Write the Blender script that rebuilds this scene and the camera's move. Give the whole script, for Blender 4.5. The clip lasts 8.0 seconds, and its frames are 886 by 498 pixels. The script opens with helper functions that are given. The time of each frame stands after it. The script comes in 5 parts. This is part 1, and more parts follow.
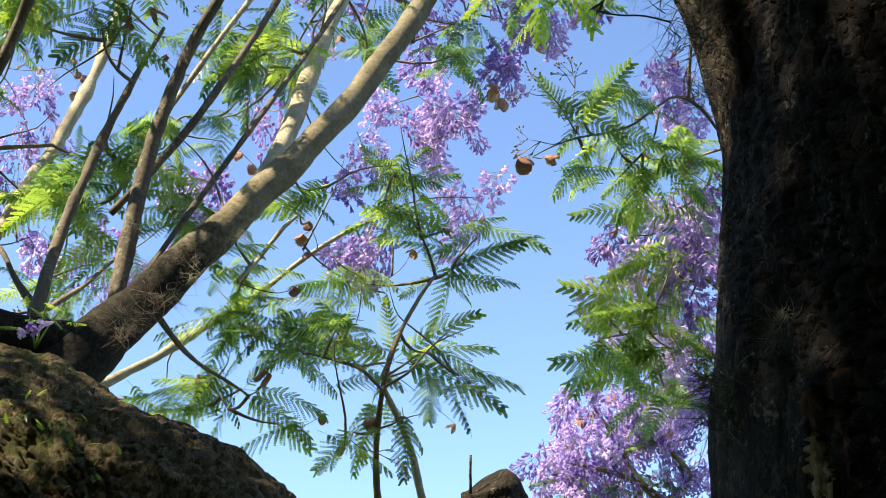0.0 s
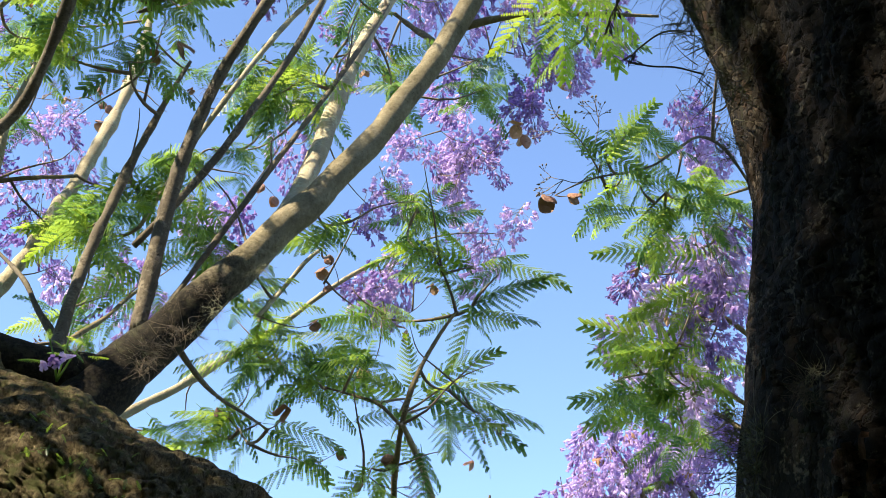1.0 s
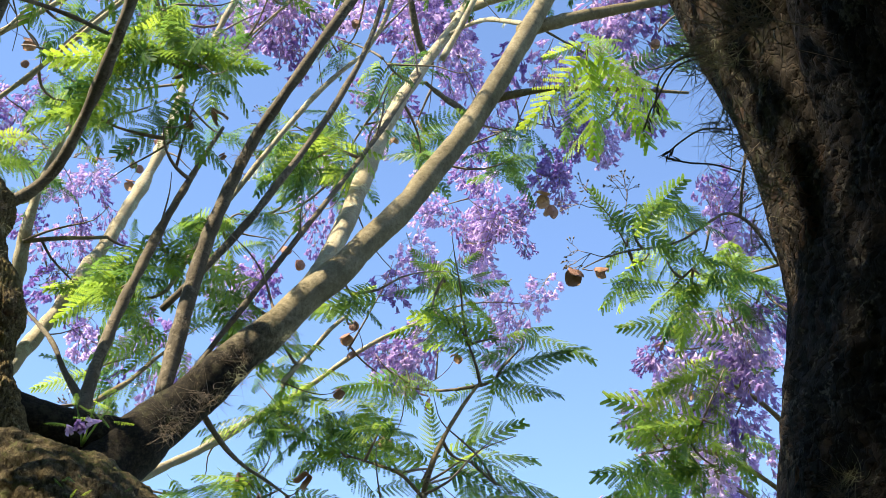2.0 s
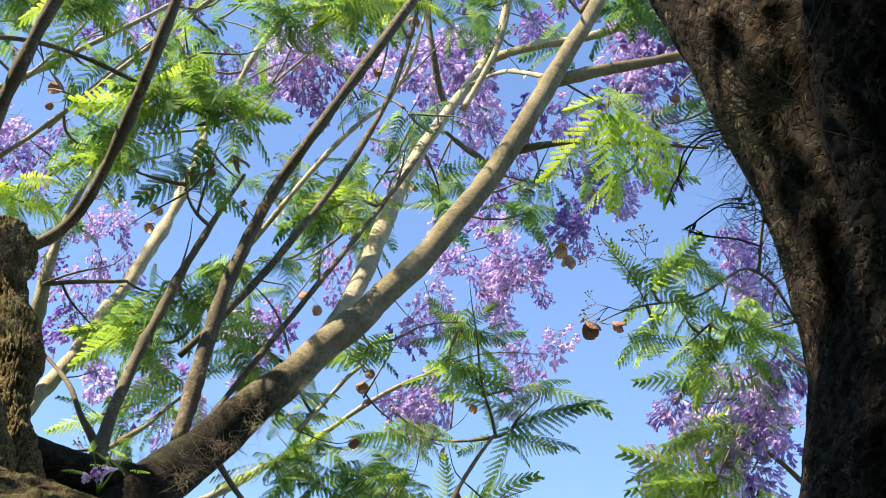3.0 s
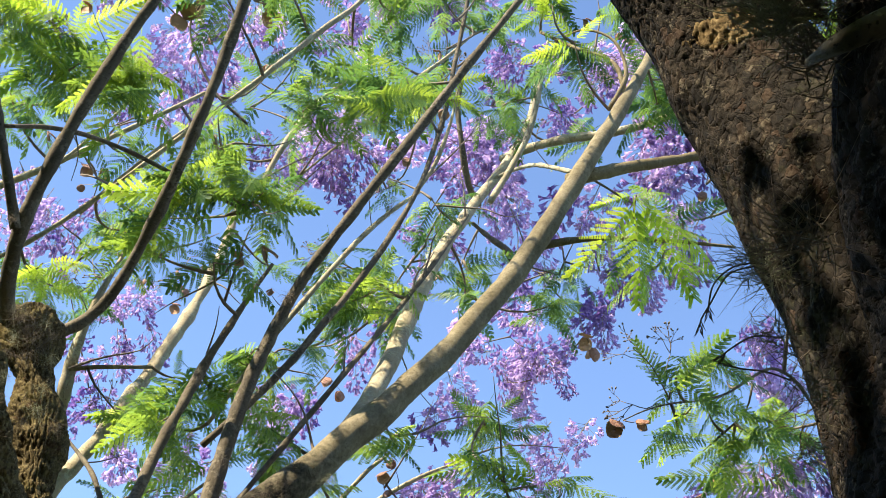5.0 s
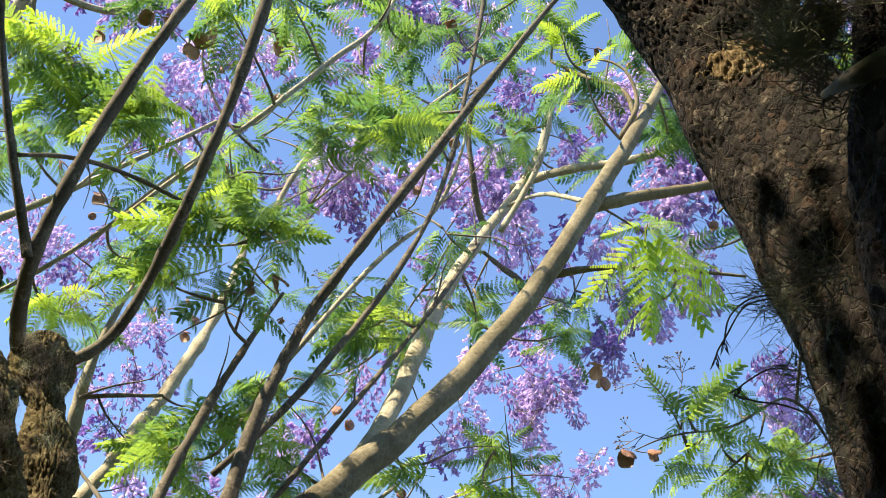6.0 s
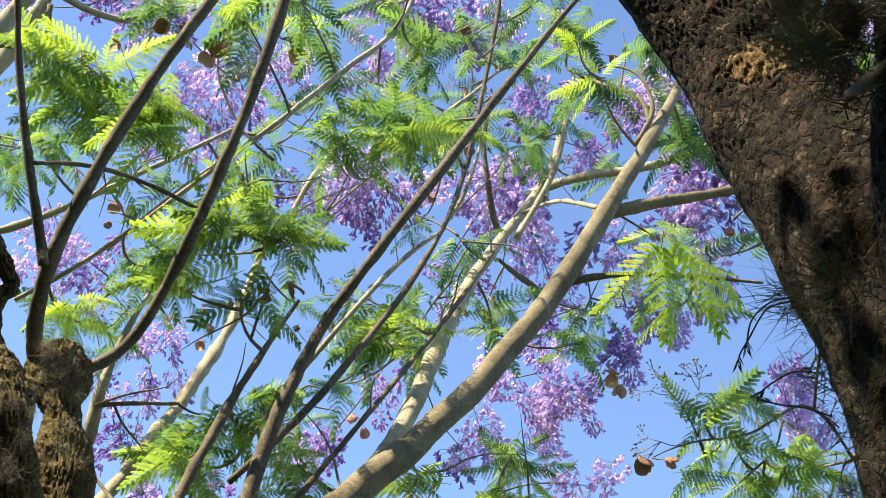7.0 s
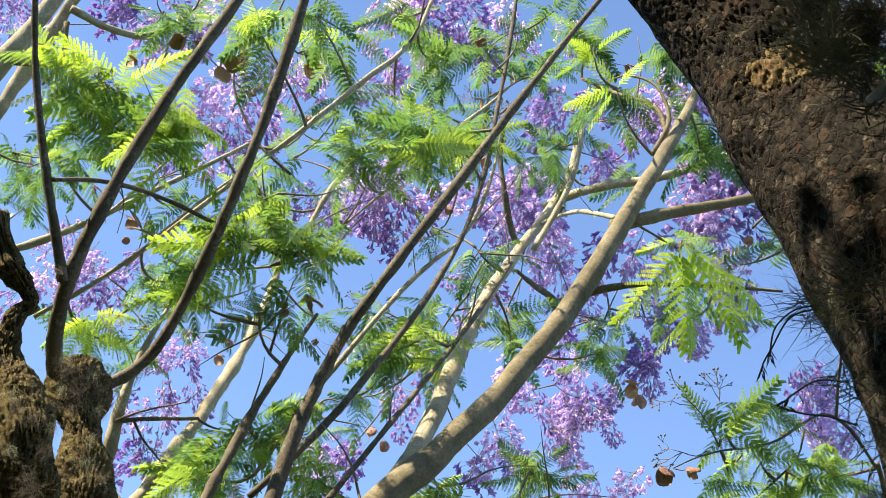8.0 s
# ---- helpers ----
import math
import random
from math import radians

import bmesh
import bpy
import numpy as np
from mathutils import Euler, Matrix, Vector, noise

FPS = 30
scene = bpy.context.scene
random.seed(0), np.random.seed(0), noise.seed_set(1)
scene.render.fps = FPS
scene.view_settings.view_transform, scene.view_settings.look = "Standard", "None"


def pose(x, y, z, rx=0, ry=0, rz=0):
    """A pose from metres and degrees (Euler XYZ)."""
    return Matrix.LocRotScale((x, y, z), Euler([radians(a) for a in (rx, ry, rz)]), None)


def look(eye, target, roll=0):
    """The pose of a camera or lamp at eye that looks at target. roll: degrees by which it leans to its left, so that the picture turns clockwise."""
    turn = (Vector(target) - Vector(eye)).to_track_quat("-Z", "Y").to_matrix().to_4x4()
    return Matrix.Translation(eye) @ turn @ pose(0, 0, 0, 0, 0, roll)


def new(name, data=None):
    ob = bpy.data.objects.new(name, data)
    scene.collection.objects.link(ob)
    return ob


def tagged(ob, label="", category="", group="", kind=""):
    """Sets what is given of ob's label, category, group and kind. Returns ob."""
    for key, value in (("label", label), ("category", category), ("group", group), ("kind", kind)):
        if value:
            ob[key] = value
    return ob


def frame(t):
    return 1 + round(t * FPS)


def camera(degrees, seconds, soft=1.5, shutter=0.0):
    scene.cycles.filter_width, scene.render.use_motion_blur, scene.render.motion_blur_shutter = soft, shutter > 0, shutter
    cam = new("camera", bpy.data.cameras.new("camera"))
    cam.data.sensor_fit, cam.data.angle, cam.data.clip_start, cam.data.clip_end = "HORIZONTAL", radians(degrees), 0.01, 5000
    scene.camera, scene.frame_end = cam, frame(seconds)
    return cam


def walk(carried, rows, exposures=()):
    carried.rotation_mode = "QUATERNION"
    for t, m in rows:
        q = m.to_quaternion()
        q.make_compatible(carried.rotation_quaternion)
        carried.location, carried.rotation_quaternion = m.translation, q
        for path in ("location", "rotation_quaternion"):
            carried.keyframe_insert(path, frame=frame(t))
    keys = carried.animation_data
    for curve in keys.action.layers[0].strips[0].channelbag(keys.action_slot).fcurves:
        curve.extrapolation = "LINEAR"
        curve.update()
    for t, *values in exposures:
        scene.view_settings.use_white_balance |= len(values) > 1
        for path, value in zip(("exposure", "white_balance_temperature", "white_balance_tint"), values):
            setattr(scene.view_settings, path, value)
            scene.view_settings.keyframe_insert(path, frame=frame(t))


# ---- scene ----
cam = camera(36.21, 8.0, soft=0.7)
rows = [
    (0, look((-0.0000, -0.0000, 1.6000), (-0.0000, 9.0631, 5.8262), 0.000)),
    (0.5, look((-0.0038, 0.0014, 1.6033), (-0.0854, 9.0301, 5.9016), 0.785)),
    (1, look((-0.0077, -0.0025, 1.6127), (-0.1510, 8.9556, 6.0549), 1.304)),
    (1.5, look((-0.0135, -0.0099, 1.6212), (-0.2547, 8.8317, 6.2868), 2.320)),
    (3, look((-0.0245, -0.0363, 1.6400), (-0.4903, 8.5371, 6.7663), 4.879)),
    (3.5, look((-0.0266, -0.0452, 1.6464), (-0.5632, 8.4388, 6.9126), 5.530)),
    (4, look((-0.0269, -0.0533, 1.6520), (-0.6183, 8.3516, 7.0379), 6.063)),
    (4.5, look((-0.0273, -0.0617, 1.6574), (-0.6592, 8.2658, 7.1578), 6.553)),
    (5, look((-0.0325, -0.0670, 1.6621), (-0.7137, 8.1766, 7.2817), 7.012)),
    (6.5, look((-0.0385, -0.0638, 1.6661), (-0.8541, 8.0314, 7.4801), 7.640)),
    (7, look((-0.0417, -0.0582, 1.6653), (-0.9182, 8.0258, 7.4860), 7.788)),
    (7.5, look((-0.0426, -0.0542, 1.6657), (-0.9877, 8.0139, 7.4977), 7.789)),
    (8, look((-0.0440, -0.0535, 1.6680), (-1.0524, 7.9729, 7.5469), 7.705)),
]
walk(cam, rows, exposures=[(0, 1.58, 6300, 9), (8, 1.58, 6300, 9)])

# ---- sky, sun ----
SUN_WAY = Vector((-0.58, -0.30, 0.76)).normalized()
world = bpy.data.worlds.new("sky")
scene.world = world
world.use_nodes = True
sky_nodes = world.node_tree
sky = sky_nodes.nodes.new("ShaderNodeTexSky")
sky.sky_type = "NISHITA"
sky.sun_disc = False
sky.sun_elevation = math.asin(SUN_WAY.z)
sky.sun_rotation = math.atan2(SUN_WAY.x, SUN_WAY.y)
sky.air_density = 0.70
sky.altitude = 1700
sky.dust_density = 0.0
sky.ozone_density = 0.75
sky_back = sky_nodes.nodes["Background"]
sky_back.inputs["Strength"].default_value = 0.15
sky_nodes.links.new(sky.outputs["Color"], sky_back.inputs["Color"])
sun = new("sun", bpy.data.lights.new("sun", "SUN"))
sun.data.energy = 5.0
sun.data.angle = radians(0.53)
sun.data.color = (1.0, 0.87, 0.68)
sun.rotation_euler = SUN_WAY.to_track_quat("Z", "Y").to_euler()


# ---- materials ----
class Nodes:
    """Short hand for wiring a node material."""

    def __init__(self, name):
        self.mat = bpy.data.materials.new(name)
        self.mat.use_nodes = True
        self.tree = self.mat.node_tree
        self.tree.nodes.clear()
        self.out = self.add("ShaderNodeOutputMaterial")

    def add(self, kind, **inputs):
        node = self.tree.nodes.new(kind)
        for key, value in inputs.items():
            socket = node.inputs[key.replace("_", " ")]
            if isinstance(value, bpy.types.NodeSocket):
                self.tree.links.new(value, socket)
            else:
                socket.default_value = value
        return node

    def noise(self, vector, scale, detail=5.0, rough=0.6, distortion=0.0):
        return self.add("ShaderNodeTexNoise", Vector=vector, Scale=scale, Detail=detail, Roughness=rough, Distortion=distortion).outputs["Fac"]

    def ramp(self, fac, *stops):
        node = self.add("ShaderNodeValToRGB", Fac=fac)
        ramp = node.color_ramp
        while len(ramp.elements) < len(stops):
            ramp.elements.new(0.5)
        for element, (place, colour) in zip(ramp.elements, stops):
            element.position = place
            element.color = (*colour, 1)
        return node.outputs["Color"]

    def mix(self, fac, a, b, blend="MIX"):
        node = self.tree.nodes.new("ShaderNodeMix")
        node.data_type = "RGBA"
        node.blend_type = blend
        for index, value in ((0, fac), (6, a), (7, b)):
            if isinstance(value, bpy.types.NodeSocket):
                self.tree.links.new(value, node.inputs[index])
            else:
                node.inputs[index].default_value = value if index == 0 else (*value, 1)
        return node.outputs[2]

    def bump(self, height, strength, distance):
        return self.add("ShaderNodeBump", Height=height, Strength=strength, Distance=distance).outputs["Normal"]

    def finish(self, shader):
        self.tree.links.new(shader, self.out.inputs["Surface"])
        return self.mat


def stretched(n, scale):
    coords = n.add("ShaderNodeTexCoord").outputs["Object"]
    return n.add("ShaderNodeMapping", Vector=coords, Scale=scale).outputs["Vector"]


def young_bark(name, tones):
    """Smooth grey-tan bark with pale lichen, dark rings and specks."""
    n = Nodes(name)
    v = stretched(n, (1, 1, 1))
    broad = n.noise(v, 9, 4)
    fine = n.noise(v, 70, 6, 0.7)
    grain = n.noise(stretched(n, (90, 90, 25)), 1.0, 4)
    base = n.ramp(broad, *zip((0.3, 0.5, 0.7), tones))
    base = n.mix(n.ramp(fine, (0.42, (0, 0, 0)), (0.62, (1, 1, 1))), base, tones[1])
    base = n.mix(n.ramp(n.noise(v, 28, 3), (0.60, (0, 0, 0)), (0.72, (0.8, 0.8, 0.8))), base, tones[0])
    lichen = n.ramp(n.mix(0.5, n.noise(v, 16, 4), n.noise(v, 95, 4)), (0.535, (0, 0, 0)), (0.58, (0.7, 0.7, 0.7)))
    base = n.mix(lichen, base, tuple(min(0.5, 1.2 * c) for c in tones[2]))
    specks = n.ramp(n.noise(v, 210, 3), (0.60, (0, 0, 0)), (0.66, (0.75, 0.75, 0.75)))
    base = n.mix(specks, base, tuple(0.45 * c for c in tones[0]))
    height = n.mix(0.5, n.mix(0.5, fine, grain), specks)
    shader = n.add("ShaderNodeBsdfPrincipled", Base_Color=base, Roughness=0.85, Specular_IOR_Level=0.2, Normal=n.bump(height, 0.9, 0.008))
    return n.finish(shader.outputs[0])


def old_bark(name, tones, fleck, moss_tone, moss_from, grain=(150, 150, 34)):
    """Dark cracked bark: streaked along the grain, with pale flecks, moss and bare red patches."""
    n = Nodes(name)
    v = stretched(n, (1, 1, 1))
    along = stretched(n, grain)
    broad = n.noise(v, 7, 5)
    fine = n.noise(v, 170, 6, 0.7)
    streak = n.noise(along, 1.0, 6, 0.7, 0.6)
    base = n.ramp(streak, *zip((0.34, 0.5, 0.68), tones))
    flecks = n.ramp(n.mix(0.5, fine, n.noise(along, 0.8, 3)), (0.57, (0, 0, 0)), (0.66, (0.85, 0.85, 0.85)))
    base = n.mix(flecks, base, fleck)
    moss = n.ramp(n.mix(0.5, broad, n.noise(v, 55, 4)), (moss_from, (0, 0, 0)), (moss_from + 0.09, (0.8, 0.8, 0.8)))
    base = n.mix(moss, base, moss_tone)
    red = n.ramp(n.noise(v, 18, 3), (0.62, (0, 0, 0)), (0.72, (0.7, 0.7, 0.7)))
    base = n.mix(red, base, (0.075, 0.036, 0.02))
    shader = n.add("ShaderNodeBsdfPrincipled", Base_Color=base, Roughness=0.9, Specular_IOR_Level=0.08, Normal=n.bump(n.mix(0.5, fine, streak), 1.0, 0.008))
    return n.finish(shader.outputs[0])


def plate_bark(name, tones, lichen_tone, moss_tone, squeeze):
    """Bark broken into small plates: each plate of its own tone, with lichen spots, moss and grit."""
    n = Nodes(name)
    v = stretched(n, (1, 1, 1))
    warp = n.add("ShaderNodeTexNoise", Vector=v, Scale=45.0, Detail=3.0).outputs["Color"]
    bent = n.mix(0.028, v, n.mix(0.3, warp, n.add("ShaderNodeTexNoise", Vector=v, Scale=140.0, Detail=4.0).outputs["Color"]))
    cells = n.add("ShaderNodeMapping", Vector=bent, Scale=(1, 1, squeeze)).outputs["Vector"]
    plate = n.add("ShaderNodeTexVoronoi", Vector=cells, Scale=95.0).outputs["Color"]
    tone = n.add("ShaderNodeSeparateColor", Color=plate).outputs[0]
    fine = n.noise(v, 260, 6, 0.75)
    middle = n.noise(v, 62, 5, 0.65)
    base = n.ramp(n.mix(0.5, n.mix(0.72, tone, middle), fine), *zip((0.36, 0.5, 0.64), tones))
    lichen = n.ramp(n.mix(0.45, n.noise(v, 38, 4), n.noise(v, 190, 5)), (0.56, (0, 0, 0)), (0.62, (0.8, 0.8, 0.8)))
    base = n.mix(lichen, base, lichen_tone)
    moss = n.ramp(n.mix(0.5, n.noise(v, 9, 4), n.noise(v, 80, 4)), (0.55, (0, 0, 0)), (0.64, (0.75, 0.75, 0.75)))
    base = n.mix(moss, base, moss_tone)
    red = n.ramp(n.mix(0.4, n.noise(v, 14, 3), tone), (0.62, (0, 0, 0)), (0.72, (0.4, 0.4, 0.4)))
    base = n.mix(red, base, tuple(c * f for c, f in zip(tones[2], (1.0, 0.62, 0.45))))
    crack = n.add("ShaderNodeTexVoronoi", Vector=cells, Scale=95.0)
    crack.feature = "DISTANCE_TO_EDGE"
    groove = n.ramp(crack.outputs["Distance"], (0.0, (0, 0, 0)), (0.10, (1, 1, 1)))
    height = n.mix(0.55, groove, n.mix(0.5, fine, middle))
    shader = n.add("ShaderNodeBsdfPrincipled", Base_Color=base, Roughness=0.88, Specular_IOR_Level=0.12, Normal=n.bump(height, 0.7, 0.005))
    return n.finish(shader.outputs[0])


def limb_bark(name, tones, shaded_foot_tones, z0, z1):
    """Smooth bark, old and mossy at the limb's foot, with the shade there painted dark."""
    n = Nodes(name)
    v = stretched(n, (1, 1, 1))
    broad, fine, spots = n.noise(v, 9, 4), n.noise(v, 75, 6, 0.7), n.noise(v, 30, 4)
    bright_young = n.ramp(n.mix(0.45, broad, fine), *zip((0.36, 0.5, 0.64), tones))
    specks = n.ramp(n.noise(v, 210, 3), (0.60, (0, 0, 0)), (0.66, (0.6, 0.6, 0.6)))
    bright_young = n.mix(specks, bright_young, tuple(0.5 * c for c in tones[0]))
    # dark foot tones carry the limb's shade; only the spots are moss
    old = n.ramp(n.mix(0.5, fine, n.noise(v, 160, 5, 0.75)), *zip((0.38, 0.5, 0.62), shaded_foot_tones))
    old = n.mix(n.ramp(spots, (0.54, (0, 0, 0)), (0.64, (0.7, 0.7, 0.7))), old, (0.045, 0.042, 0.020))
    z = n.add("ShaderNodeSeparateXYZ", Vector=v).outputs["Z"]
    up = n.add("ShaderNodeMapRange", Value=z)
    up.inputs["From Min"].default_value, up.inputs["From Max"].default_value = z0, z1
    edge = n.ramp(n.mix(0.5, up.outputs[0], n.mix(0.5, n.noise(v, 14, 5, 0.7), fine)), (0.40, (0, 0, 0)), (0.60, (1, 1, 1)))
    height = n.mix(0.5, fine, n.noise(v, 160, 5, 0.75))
    shader = n.add("ShaderNodeBsdfPrincipled", Base_Color=n.mix(edge, old, bright_young), Roughness=0.88, Specular_IOR_Level=0.15, Normal=n.bump(height, 0.9, 0.007))
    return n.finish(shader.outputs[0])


def leafy(name, dark, light, through_dark, through_light, share, rough):
    """Thin tissue that reflects, shines and lets sun through."""
    n = Nodes(name)
    chance = n.add("ShaderNodeObjectInfo").outputs["Random"]
    island = n.add("ShaderNodeNewGeometry").outputs["Random Per Island"]
    v = n.add("ShaderNodeTexCoord").outputs["Object"]
    blend = n.mix(0.55, n.mix(0.25, chance, island), n.noise(v, 7, 3))
    fac = n.ramp(blend, (0.33, (0, 0, 0)), (0.67, (1, 1, 1)))
    skin = n.add("ShaderNodeBsdfPrincipled", Base_Color=n.mix(fac, dark, light), Roughness=rough, Specular_IOR_Level=0.4)
    thin = n.add("ShaderNodeBsdfTranslucent", Color=n.mix(fac, through_dark, through_light))
    both = n.add("ShaderNodeMixShader", Fac=share)
    n.tree.links.new(skin.outputs[0], both.inputs[1])
    n.tree.links.new(thin.outputs[0], both.inputs[2])
    return n.finish(both.outputs[0])


def plain(name, dark, light, scale, rough, bump=0.4):
    n = Nodes(name)
    v = n.add("ShaderNodeTexCoord").outputs["Object"]
    chance = n.add("ShaderNodeObjectInfo").outputs["Random"]
    grain = n.noise(v, scale, 5)
    tone = n.mix(0.35, n.ramp(grain, (0.3, (0, 0, 0)), (0.7, (1, 1, 1))), chance)
    shader = n.add("ShaderNodeBsdfPrincipled", Base_Color=n.mix(tone, dark, light), Roughness=rough, Normal=n.bump(grain, bump, 0.004))
    return n.finish(shader.outputs[0])


BARK = young_bark("young_bark", ((0.090, 0.067, 0.031), (0.175, 0.135, 0.067), (0.26, 0.212, 0.118)))
BARK_DARK = young_bark("brown_limb_bark", ((0.055, 0.044, 0.027), (0.12, 0.097, 0.062), (0.20, 0.167, 0.112)))
BARK_PALE = young_bark("pale_bark", ((0.20, 0.162, 0.092), (0.36, 0.30, 0.19), (0.47, 0.405, 0.27)))
# near tree's canopy shade is sunk into these tones, deepest on the trunk
BARK_OLD_SHADED = plate_bark("old_bark", ((0.003, 0.0025, 0.002), (0.010, 0.008, 0.006), (0.027, 0.021, 0.015)), (0.085, 0.078, 0.058), (0.012, 0.015, 0.006), 0.42)
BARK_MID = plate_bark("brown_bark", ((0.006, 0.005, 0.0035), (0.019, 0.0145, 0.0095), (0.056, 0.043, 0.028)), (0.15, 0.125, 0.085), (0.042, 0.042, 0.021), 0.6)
# tan for bare wood, and for one sun spot painted on the limb
BARE_WOOD_AND_SUN = old_bark("bare_wood", ((0.07, 0.044, 0.020), (0.21, 0.145, 0.066), (0.40, 0.295, 0.15)), (0.46, 0.35, 0.19), (0.16, 0.10, 0.045), 0.6, (160, 160, 30))
RED_BARK = old_bark("red_inner_bark", ((0.022, 0.012, 0.007), (0.055, 0.030, 0.018), (0.10, 0.060, 0.038)), (0.13, 0.085, 0.055), (0.04, 0.025, 0.015), 0.6, (200, 200, 26))
BARK_BOSS = old_bark("mossy_trunk_bark", ((0.022, 0.016, 0.008), (0.075, 0.058, 0.030), (0.16, 0.128, 0.07)), (0.27, 0.22, 0.13), (0.070, 0.075, 0.025), 0.52, (130, 130, 60))
# its last three tones hold foot shade as well as old bark
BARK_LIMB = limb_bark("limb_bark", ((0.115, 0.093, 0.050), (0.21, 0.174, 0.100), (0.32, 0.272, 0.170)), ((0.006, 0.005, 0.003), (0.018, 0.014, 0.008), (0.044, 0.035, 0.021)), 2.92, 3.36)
BARK_MOSSY = old_bark("mossy_bark", ((0.024, 0.017, 0.008), (0.105, 0.079, 0.035), (0.25, 0.195, 0.092)), (0.34, 0.27, 0.14), (0.15, 0.12, 0.043), 0.50, (150, 150, 110))
LEAF = leafy("jacaranda_leaf", (0.028, 0.066, 0.027), (0.095, 0.168, 0.036), (0.13, 0.27, 0.056), (0.49, 0.64, 0.060), 0.52, 0.36)
# brighter copy for young leaves, with sun shining through put into its colour
SUNLIT_YOUNG_LEAF = leafy("sunlit_young_jacaranda_leaf", (0.075, 0.155, 0.025), (0.13, 0.22, 0.030), (0.40, 0.58, 0.045), (0.62, 0.75, 0.06), 0.58, 0.36)
PETAL = leafy("jacaranda_petal", (0.22, 0.138, 0.41), (0.72, 0.57, 0.82), (0.28, 0.16, 0.47), (0.80, 0.62, 0.88), 0.45, 0.6)
POD = plain("dry_pod", (0.15, 0.062, 0.030), (0.42, 0.195, 0.095), 45, 0.55, 0.8)
POD_INSIDE = plain("pod_inside", (0.34, 0.17, 0.07), (0.56, 0.34, 0.17), 50, 0.6)
TWIG = plain("twig", (0.10, 0.07, 0.045), (0.24, 0.18, 0.12), 40, 0.8)
AIR_PLANT = plain("air_plant", (0.12, 0.12, 0.058), (0.28, 0.265, 0.15), 30, 0.8)
DRY_PLANT = plain("dry_air_plant", (0.075, 0.056, 0.036), (0.21, 0.16, 0.10), 30, 0.85)
GRASS = plain("grass", (0.02, 0.035, 0.010), (0.045, 0.065, 0.02), 3, 0.9)


# ---- building ----
ORIGIN = {}


def thing(name, place, label, category, group="", kind=""):
    """The Empty at a thing's base that carries its parts."""
    ob = new(name)
    ob.location = place
    ob.empty_display_size = 0.1
    ORIGIN[ob] = Vector(place)
    return tagged(ob, label, category, group, kind)


def mesh_of(name, verts, faces, *materials, smooth=True):
    me = bpy.data.meshes.new(name)
    me.from_pydata(np.asarray(verts, float).tolist(), [], faces if isinstance(faces, list) else faces.tolist())
    for material in materials:
        me.materials.append(material)
    if smooth:
        me.polygons.foreach_set("use_smooth", [True] * len(me.polygons))
    me.update()
    return me


def part(name, me, parent, m=None, label=""):
    """A mesh as one part of a thing; its data or pose m are in the world's axes."""
    ob = new(name, me)
    ob.parent = parent
    shift = Matrix.Translation(-ORIGIN[parent])
    ob.matrix_basis = shift @ m if m else shift
    ORIGIN[ob] = Vector((0, 0, 0)) if m is None else m.translation
    return tagged(ob, label)


def spline(points, step):
    """Points (x, y, z, r) along a smooth curve through the given ones."""
    p = np.array(points, float)
    p = np.vstack([2 * p[0] - p[1], p, 2 * p[-1] - p[-2]])
    p[[0, -1], 3] = p[[1, -2], 3]
    rows = []
    for a, b, c, d in zip(p, p[1:], p[2:], p[3:]):
        n = max(2, int(np.linalg.norm(c[:3] - b[:3]) / step))
        t = (np.arange(n) / n)[:, None]
        rows.append(0.5 * (2 * b + (c - a) * t + (2 * a - 5 * b + 4 * c - d) * t**2 + (3 * b - a - 3 * c + d) * t**3))
    rows.append(p[-2][None])
    q = np.vstack(rows)
    q[:, 3] = np.maximum(q[:, 3], 0.0008)
    return q


def frames(q):
    """Two directions across the curve at each point, turning as little as possible."""
    ahead = np.gradient(q[:, :3], axis=0)
    ahead /= np.linalg.norm(ahead, axis=1)[:, None]
    side = np.cross(ahead[0], (0.3, 0.2, 0.93))
    sides = []
    for a in ahead:
        side = side - a * (side @ a)
        side /= np.linalg.norm(side)
        sides.append(side)
    sides = np.array(sides)
    return ahead, sides, np.cross(ahead, sides)


def grid_faces(rings, sides, first=0):
    k, j = np.meshgrid(np.arange(rings - 1), np.arange(sides), indexing="ij")
    a, b = k * sides + j, k * sides + (j + 1) % sides
    return np.stack([a, b, b + sides, a + sides], -1).reshape(-1, 4) + first


def tube(points, step=0.03, sides=8, uneven=0.0, seed=0):
    """A closed, tapering tube along a curve, with knots and swellings."""
    q = spline(points, step)
    _, u, w = frames(q)
    turn = np.arange(sides) / sides * 2 * np.pi
    ring = u[:, None] * np.cos(turn)[None, :, None] + w[:, None] * np.sin(turn)[None, :, None]
    radius = np.repeat(q[:, 3:4], sides, 1)
    if uneven:
        for k in range(len(q)):
            q[k, :3] += np.array(noise.noise_vector(Vector(q[k, :3]) * 5 + Vector((seed, 3, 0)))) * q[k, 3] * 0.22
            swell = 1 + uneven * noise.noise(Vector(q[k, :3]) * 9 + Vector((seed, 0, 0)))
            for j in range(sides):
                v = Vector(q[k, :3] + ring[k, j] * q[k, 3])
                radius[k, j] *= swell + 0.6 * uneven * noise.noise(v * 26) + 0.35 * uneven * noise.noise(v * 70)
    verts = (q[:, None, :3] + ring * radius[:, :, None]).reshape(-1, 3)
    faces = grid_faces(len(q), sides).tolist()
    faces.append(list(range(sides))[::-1])
    faces.append([len(verts) - sides + j for j in range(sides)])
    return verts, faces


